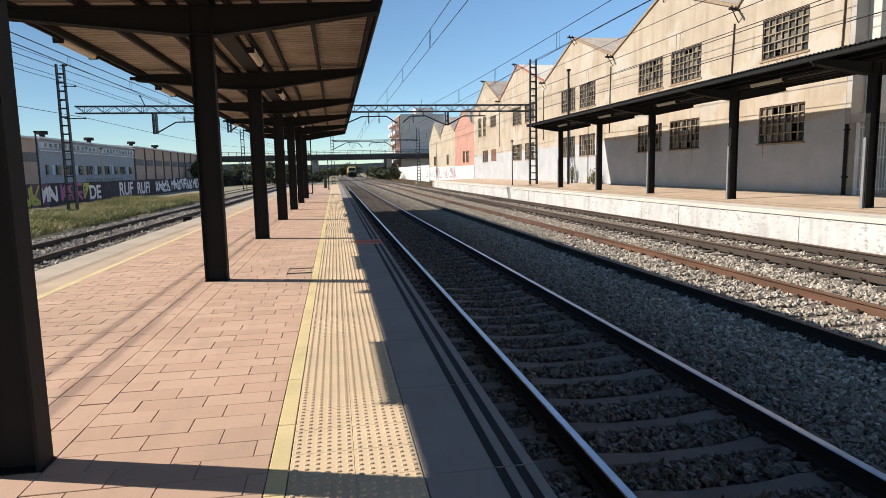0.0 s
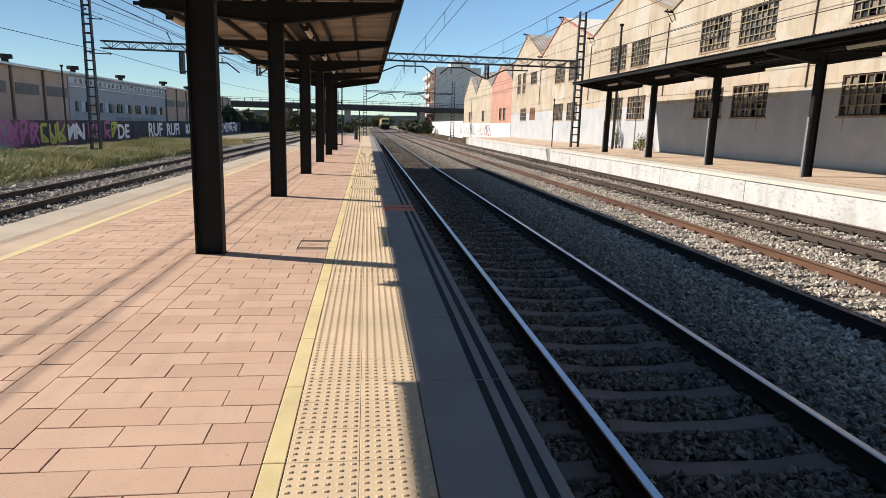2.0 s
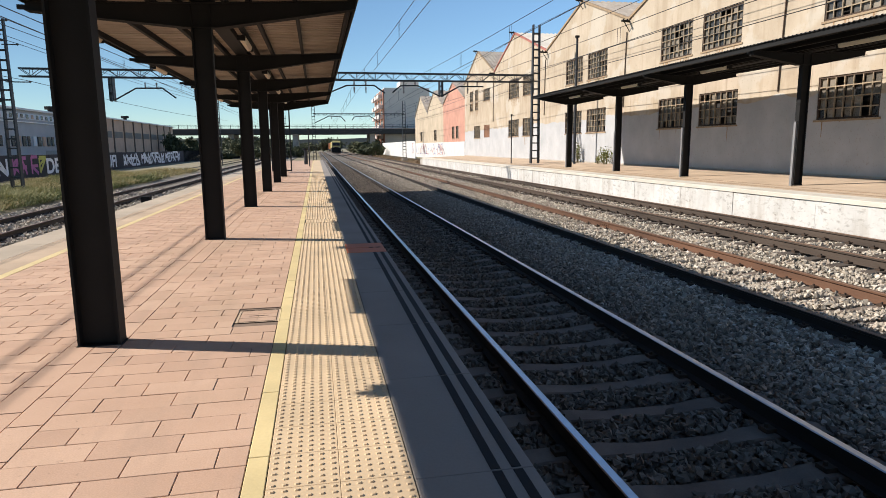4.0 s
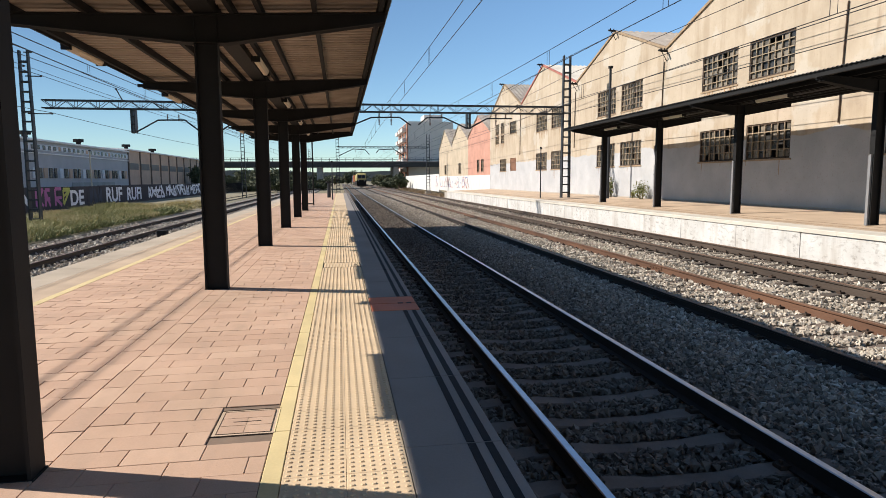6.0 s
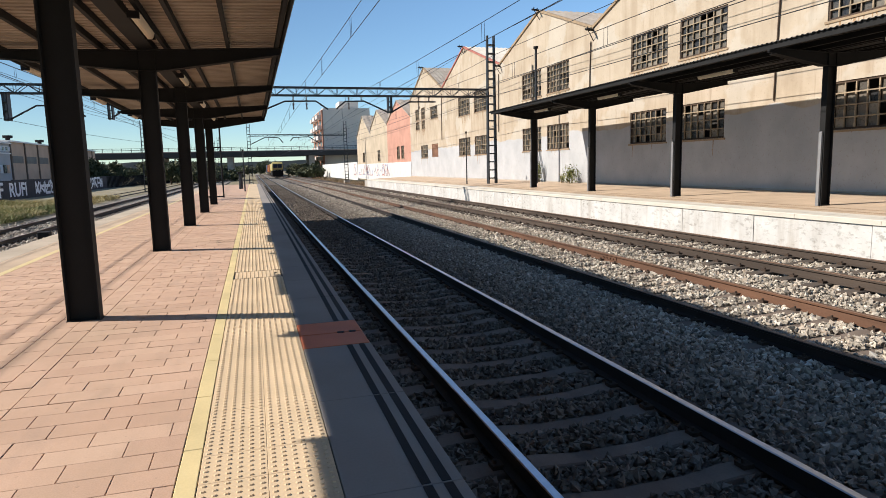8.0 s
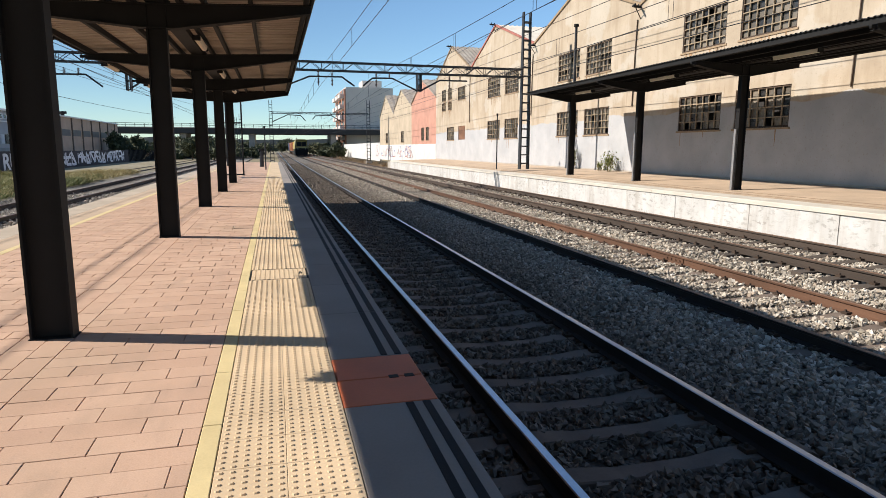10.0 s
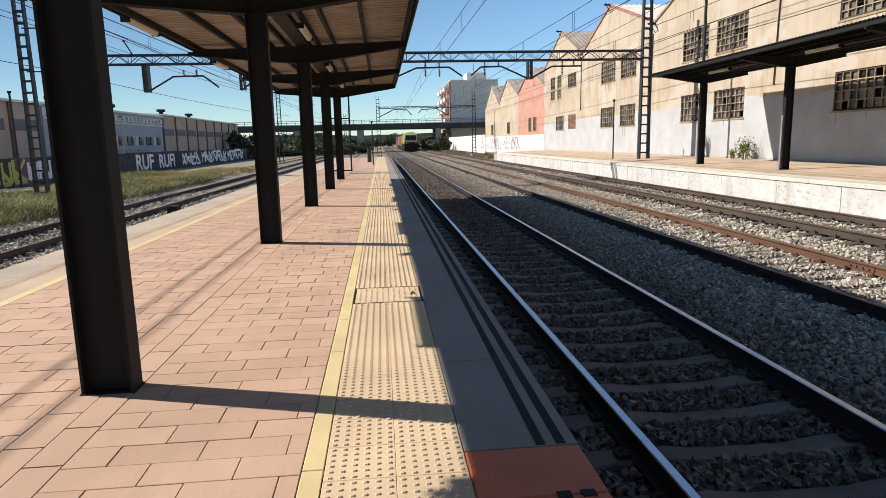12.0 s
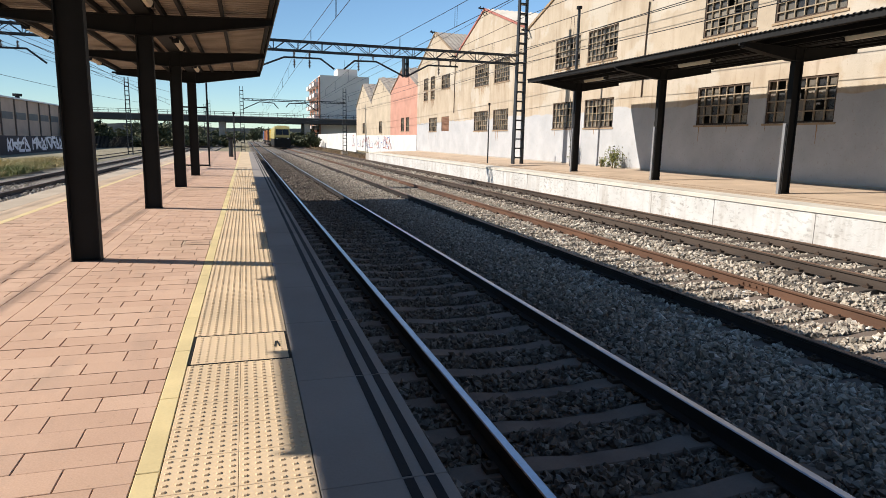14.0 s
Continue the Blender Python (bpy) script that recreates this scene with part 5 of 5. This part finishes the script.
ladder_pole(13.5, 38.9, 0.3, 7.2, 0.085, "slim dark pole standing by the warehouse wall")
ladder_pole(11.2, 44.0, 0.22, 3.1, 0.04, "thin grey post on the outer platform")


# ---- the far end: platform furniture, bridge, flats, trees ----
def goal_frame(x, y, w, h):
    ob = thing("tubular_frame", "black tubular steel frame at the platform end", "frame")
    for s in (-1, 1):
        bm = bmesh.new()
        rod(bm, (x + s * w / 2, y, -0.02), (x + s * w / 2, y, h), 0.04, 8)
        part("upright", bm, STEEL, ob)
    for z in (0.05, 0.9, h * 0.62, h):
        bm = bmesh.new()
        rod(bm, (x - w / 2, y, z), (x + w / 2, y, z), 0.035, 8)
        part("crossbar", bm, STEEL, ob)


goal_frame(-3.55, 43.0, 1.1, 4.3)
ladder_pole(-2.0, 52.0, 0.0, 2.7, 0.045, "thin post at the end of the platform")
ladder_pole(-2.35, 58.0, 0.0, 1.2, 0.16, "short grey bollard at the end of the platform")
ladder_pole(-4.9, 60.0, 0.0, 5.0, 0.07, "tall grey lamp post at the end of the platform")


def bridge():
    ob = thing("road_bridge", "long grey concrete road bridge across the railway", "bridge")
    bm = bmesh.new()
    prism(bm, [(168, 4.7), (180, 4.7), (180, 5.9), (179.5, 6.1), (168.5, 6.1), (168, 5.9)], "x", -160, 60)
    part("deck", bm, plain("bridge_concrete", (0.06, 0.057, 0.055), 0.2, 0.2, 0.9), ob)
    bm = bmesh.new()
    for z in (6.5, 6.9):
        box(bm, -160, 60, 168.1, 168.2, z, z + 0.08)
    for k in range(110):
        box(bm, -160 + 2 * k, -159.9 + 2 * k, 168.1, 168.2, 6.0, 6.95)
    part("railing", bm, GALV, ob)
    for x in (-60, -40, -22, -6.5, 13, 30):
        bm = bmesh.new()
        box(bm, x - 0.7, x + 0.7, 169, 179, -1.2, 4.7)
        part("pier", bm, CONCRETE, ob)


bridge()


def flats():
    ob = thing("apartment_block", "six-storey apartment block with brick balcony side and blank grey gable", "building")
    grey = plain("bare_gable_render", (0.74, 0.68, 0.62), 0.15, 0.15, 0.9)
    brick = plain("orange_brick", (0.42, 0.20, 0.13), 0.15, 0.4, 0.9)
    white = plain("white_balcony", (0.66, 0.62, 0.58), 0.1, 1.0, 0.8)
    glass = plain("dark_flat_window", (0.04, 0.045, 0.05), 0.2, 1, 0.3)
    x0, x1, y0, y1 = 16.2, 28.6, 172, 196
    bm = bmesh.new()
    box(bm, x0 + 0.35, x1, y0, y1, -1.2, 16.6)
    part("wall", bm, grey, ob)
    bm = bmesh.new()
    box(bm, x0, x0 + 0.345, y0 + 0.02, y1, -1.2, 16.2)
    part("wall", bm, brick, ob, "orange brick side")
    bm = bmesh.new()
    box(bm, x0 + 5, x0 + 10, y0 + 3, y0 + 10, 16.6, 18.6)
    part("roof_house", bm, grey, ob)
    for f in range(6):
        z = 0.8 + 2.65 * f
        for k in range(3):
            y = y0 + 1.2 + 7.6 * k
            bm = bmesh.new()
            box(bm, x0 - 1.1, x0 - 0.004, y, y + 5.2, z, z + 0.95)
            part("balcony", bm, white, ob, "white balcony front")
            bm = bmesh.new()
            box(bm, x0 - 0.03, x0 - 0.003, y + 0.6, y + 4.4, z + 1.0, z + 2.1)
            part("window", bm, glass, ob)
    # aerials
    bm = bmesh.new()
    rod(bm, (x0 + 7, y0 + 5, 18.6), (x0 + 7, y0 + 5, 21), 0.05, 4)
    part("aerial", bm, STEEL, ob)
    low = thing("rear_house", "pale low house behind the sheds", "building")
    bm = bmesh.new()
    box(bm, 23.5, 36, 120, 150, -1, 9.6)
    part("wall", bm, plain("pale_house_render", (0.55, 0.50, 0.44), 0.15, 0.3, 0.9), low)
    bm = bmesh.new()
    box(bm, 23.3, 36.2, 119.8, 150.2, 9.6, 9.9)
    part("roof", bm, CONCRETE, low)
    for k in range(3):
        bm = bmesh.new()
        box(bm, 24.2 + 2.2 * k, 25.5 + 2.2 * k, 119.96, 119.99, 7.8, 9.2)
        part("window", bm, glass, low)


flats()


LEAF = mat_leaf("tree_leaf", (0.035, 0.045, 0.02), (0.12, 0.13, 0.06))
BARK = plain("bark", (0.12, 0.09, 0.065), 0.3, 4, 0.95)


def tree(x, y, z, h, r, seed):
    rng = np.random.default_rng(seed)
    ob = thing("tree", "leafy green tree beyond the tracks", "tree", "trees in the distance", m=pose(x, y, z))
    bm = bmesh.new()
    rod(bm, (0, 0, -0.2), (0.1, 0, h * 0.45), 0.16, 7, 0, 0.09)
    for k in range(6):
        a = rng.uniform(0, 6.28)
        rod(bm, (0.08, 0, h * rng.uniform(0.3, 0.45)), (r * 0.7 * math.cos(a), r * 0.7 * math.sin(a), h * rng.uniform(0.6, 0.85)), 0.07, 5, 0, 0.02)
    part("trunk", bm, BARK, ob)
    n = 1500
    blobs = rng.normal(0, 1, (16, 3))
    blobs /= np.linalg.norm(blobs, axis=1)[:, None]
    blobs = blobs * rng.uniform(0.3, 0.8, (16, 1)) * np.array([r, r, h * 0.42]) + (0, 0, h * 0.5)
    c = blobs[rng.integers(0, 16, n)] + rng.normal(0, 0.22, (n, 3)) * np.array([r, r, h * 0.28])
    v = c[:, None] + rng.normal(0, 1, (n, 4, 3)) * rng.uniform(0.10, 0.26, (n, 1, 1))
    tagged(piece("crown", soup("crown", v, 4, [(0, 1, 2, 3)], LEAF), ob), kind="stuff")


rng = random.Random(21)
for k in range(26):
    tree(rng.uniform(-48, -7), rng.uniform(125, 166), -1.0, rng.uniform(3.0, 5.2), rng.uniform(1.4, 2.6), 100 + k)
for k in range(34):
    tree(rng.uniform(-70, 18), rng.uniform(200, 330), -1.0, rng.uniform(4.5, 8.0), rng.uniform(2.5, 4.5), 200 + k)
for k in range(26):
    tree(rng.uniform(-26, -4.5), rng.uniform(136, 200), -1.2, rng.uniform(2.4, 4.4), rng.uniform(1.6, 2.8), 400 + k)
for k in range(12):
    tree(rng.uniform(9.5, 14.5), rng.uniform(162, 215), -1.2, rng.uniform(2.6, 5.0), rng.uniform(1.3, 2.4), 500 + k)
for k in range(4):
    tree(rng.uniform(11.5, 14), rng.uniform(150, 166), -0.8, rng.uniform(2.5, 4.0), rng.uniform(1.0, 1.8), 300 + k)


def far_fence():
    ob = thing("slatted_fence", "dark slatted fence along the yard", "fence")
    bm = bmesh.new()
    for k in range(90):
        y = 118 + 0.55 * k
        box(bm, -24 + 0.08 * k, -23.9 + 0.08 * k, y, y + 0.4, -1.1, 1.0)
    tagged(part("slats", bm, STEEL, ob), kind="stuff")


far_fence()
ladder_pole(-22.0, 48.4, -0.9, 5.5, 0.07, "slim black pole in the disused yard")
ladder_pole(-28.6, 80.5, -0.9, 5.6, 0.10, "grey pipe pole before the grey building", LAMPWHITE)


def junk(x, y, z, lx, ly, lz, mat, label, rz=0.0):
    bm = bmesh.new()
    box(bm, -lx / 2, lx / 2, -ly / 2, ly / 2, 0, lz)
    bevelled(bm, 0.02)
    ob = tagged(part("trackside_block", bm, mat), label, "block", "loose blocks by the tracks")
    ob.matrix_basis = pose(x, y, z, 0, 0, rz)


junk(-9.1, 34.0, -0.99, 0.38, 0.42, 0.30, STEEL, "small dark box standing on the ballast")
rj = random.Random(9)
for k in range(16):
    junk(rj.uniform(-22.5, -18), rj.uniform(40, 66), -0.9, rj.uniform(0.2, 0.35), rj.uniform(1.2, 2.6), rj.uniform(0.15, 0.35), PALE if k % 3 else CONCRETE, "old pale sleeper lying in the weeds", rj.uniform(-25, 25))


def distance():
    """A soft line of hills and town far off, closing the view."""
    bm = bmesh.new()
    rng = random.Random(2)
    last = None
    for k in range(61):
        x = -900 + 30 * k
        z = 13 + 5 * noise.noise((k * 0.21, 0, 3)) + rng.uniform(-1, 1)
        v = (bm.verts.new((x, 900, -2)), bm.verts.new((x, 910, z)))
        if last:
            bm.faces.new((last[0], v[0], v[1], last[1]))
        last = v
    tagged(part("backdrop", bm, plain("far_hill", (0.05, 0.06, 0.06), 0.2, 0.02)), "hazy low hills in the distance", "backdrop", kind="structure")


distance()


# ---- tracks ----
track(R1, R2, ZA, 330, "dark railway track with polished rails on concrete sleepers", RAILDARK, SHINE, -2.0, 64.0, 27.4)
# left rail's side is coloured dark in place of its shade
track(R3, R4, ZA, 330, "railway track with rust-brown rails on concrete sleepers", (RAILDARK, RAILRUST), RUSTTOP, 2.0, 64.0, 19.4)
track(R5, R6, ZC, 330, "rusty side track beside the outer platform", RAILBROWN, RUSTTOP, 4.0, 62.0, None, TIMBER_ME)
track(LA, LB, ZL, 330, "rusty track behind the island platform", RAILBROWN, RUSTTOP, 8.0, 60.0)
track(-14.0, -15.7, ZL, 330, "overgrown rusty siding in the yard", RAILBROWN, RUSTTOP, 20.0, 60.0)
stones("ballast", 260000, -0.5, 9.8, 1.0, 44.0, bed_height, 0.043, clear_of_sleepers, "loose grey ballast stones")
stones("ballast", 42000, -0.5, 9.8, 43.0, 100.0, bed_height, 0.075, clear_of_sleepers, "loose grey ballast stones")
stones("ballast", 16000, -13, -6.2, 6.0, 45.0, lambda x: np.full(len(x), -0.985), 0.07, lambda x, y: (np.abs(x - LA) > 0.1) & (np.abs(x - LB) > 0.1), "loose grey ballast stones")
pavers()
tactile()
copings()
for h in HATCHES:
    hatch(*h)
tactile_cover()


# ---- the train ----
def wheelset(parent, y):
    for s in (-1, 1):
        bm = bmesh.new()
        rod(bm, (0.866 * s - 0.06, y, 0.48), (0.866 * s + 0.06, y, 0.48), 0.48, 20)
        part("wheel", bm, CLIP, parent)


def locomotive():
    yellow = plain("yellow_loco_paint", (0.46, 0.38, 0.14), 0.2, 1.5, 0.45)
    glass = plain("dark_windscreen", (0.015, 0.017, 0.02), 0.2, 2, 0.35)
    ob = thing("locomotive", "yellow freight locomotive with a dark windscreen", "locomotive")
    bm = bmesh.new()
    prism(bm, [(-1.45, 1.1), (1.45, 1.1), (1.48, 2.6), (1.30, 3.75), (0.8, 4.2), (-0.8, 4.2), (-1.30, 3.75), (-1.48, 2.6)], "y", 1.2, 19)
    part("body", bm, yellow, ob)
    bm = bmesh.new()
    prism(bm, [(0.0, 1.1), (0.0, 2.35), (0.55, 3.62), (0.9, 3.95), (1.2, 4.08), (1.2, 1.1)], "x", -1.36, 1.36)
    part("nose", bm, yellow, ob)
    for a, b in ((-1.16, -0.03), (0.03, 1.16)):
        bm = bmesh.new()
        prism(bm, [(0.015, 2.48), (0.455, 3.5), (0.42, 3.515), (-0.02, 2.495)], "x", a, b)
        part("windscreen", bm, glass, ob, "dark glass windscreen")
    bm = bmesh.new()
    box(bm, -1.50, 1.50, -0.03, 18.9, 0.45, 1.75)
    part("underframe", bm, STEEL, ob)
    bm = bmesh.new()
    box(bm, -1.35, 1.35, -0.05, 0.35, 0.15, 1.05)
    part("snowplough", bm, STEEL, ob)
    for x in (-0.87, 0.87):
        bm = bmesh.new()
        rod(bm, (x, -0.1, 0.95), (x, -0.6, 0.95), 0.09, 8)
        rod(bm, (x, -0.6, 0.95), (x, -0.66, 0.95), 0.23, 12)
        part("buffer", bm, STEEL, ob)
    for x in (-1.0, 1.0):
        bm = bmesh.new()
        rod(bm, (x, -0.02, 1.75), (x, 0.2, 1.75), 0.16, 10)
        part("headlight", bm, plain("clear_lamp", (0.7, 0.7, 0.66), 0.05, 3, 0.2), ob)
    bm = bmesh.new()
    box(bm, -1.365, 1.365, -0.014, 0.3, 1.76, 2.0)
    part("front_band", bm, STEEL, ob, "dark band below the windscreen")
    for y in (3.0, 5.2, 14.5, 16.7):
        wheelset(ob, y)
    return ob


def wagon(colour, label, y):
    ob = thing("container_wagon", label, "wagon", "wagons of the freight train")
    bm = bmesh.new()
    box(bm, -1.3, 1.3, 0, 13.5, 0.85, 1.15)
    part("flatbed", bm, STEEL, ob)
    bm = bmesh.new()
    box(bm, -1.22, 1.22, 0.5, 12.8, 1.16, 3.75)
    for k in range(24):
        for s in (-1, 1):
            box(bm, s * 1.24 - 0.02, s * 1.24 + 0.02, 0.7 + 0.5 * k, 0.95 + 0.5 * k, 1.3, 3.6)
    part("container", bm, colour, ob)
    for yy in (2.0, 11.5):
        wheelset(ob, yy)
    return ob


LOCO = locomotive()
WAGONS = [wagon(plain("container_" + n, c, 0.2, 0.8, 0.6), n + " container wagon", 0) for n, c in (("yellow", (0.55, 0.36, 0.06)), ("rust_red", (0.32, 0.10, 0.06)), ("orange", (0.50, 0.20, 0.05)), ("rust_red", (0.30, 0.11, 0.07)), ("blue", (0.10, 0.16, 0.28)))]
for wgn in WAGONS:
    wgn["label"] = wgn["label"].replace("_", " ") + " behind the locomotive"


# ---- what moves ----
def motions():
    xt = (R3 + R4) / 2
    way = [(0.0, 250.0), (3.5, 226.0), (7.0, 198.0), (10.5, 167.0), (14.0, 135.0)]
    walk(LOCO, [(t, pose(xt, y, ZA)) for t, y in way])
    for k, wgn in enumerate(WAGONS):
        walk(wgn, [(t, pose(xt, y + 20 + 14.2 * k, ZA)) for t, y in way])


motions()
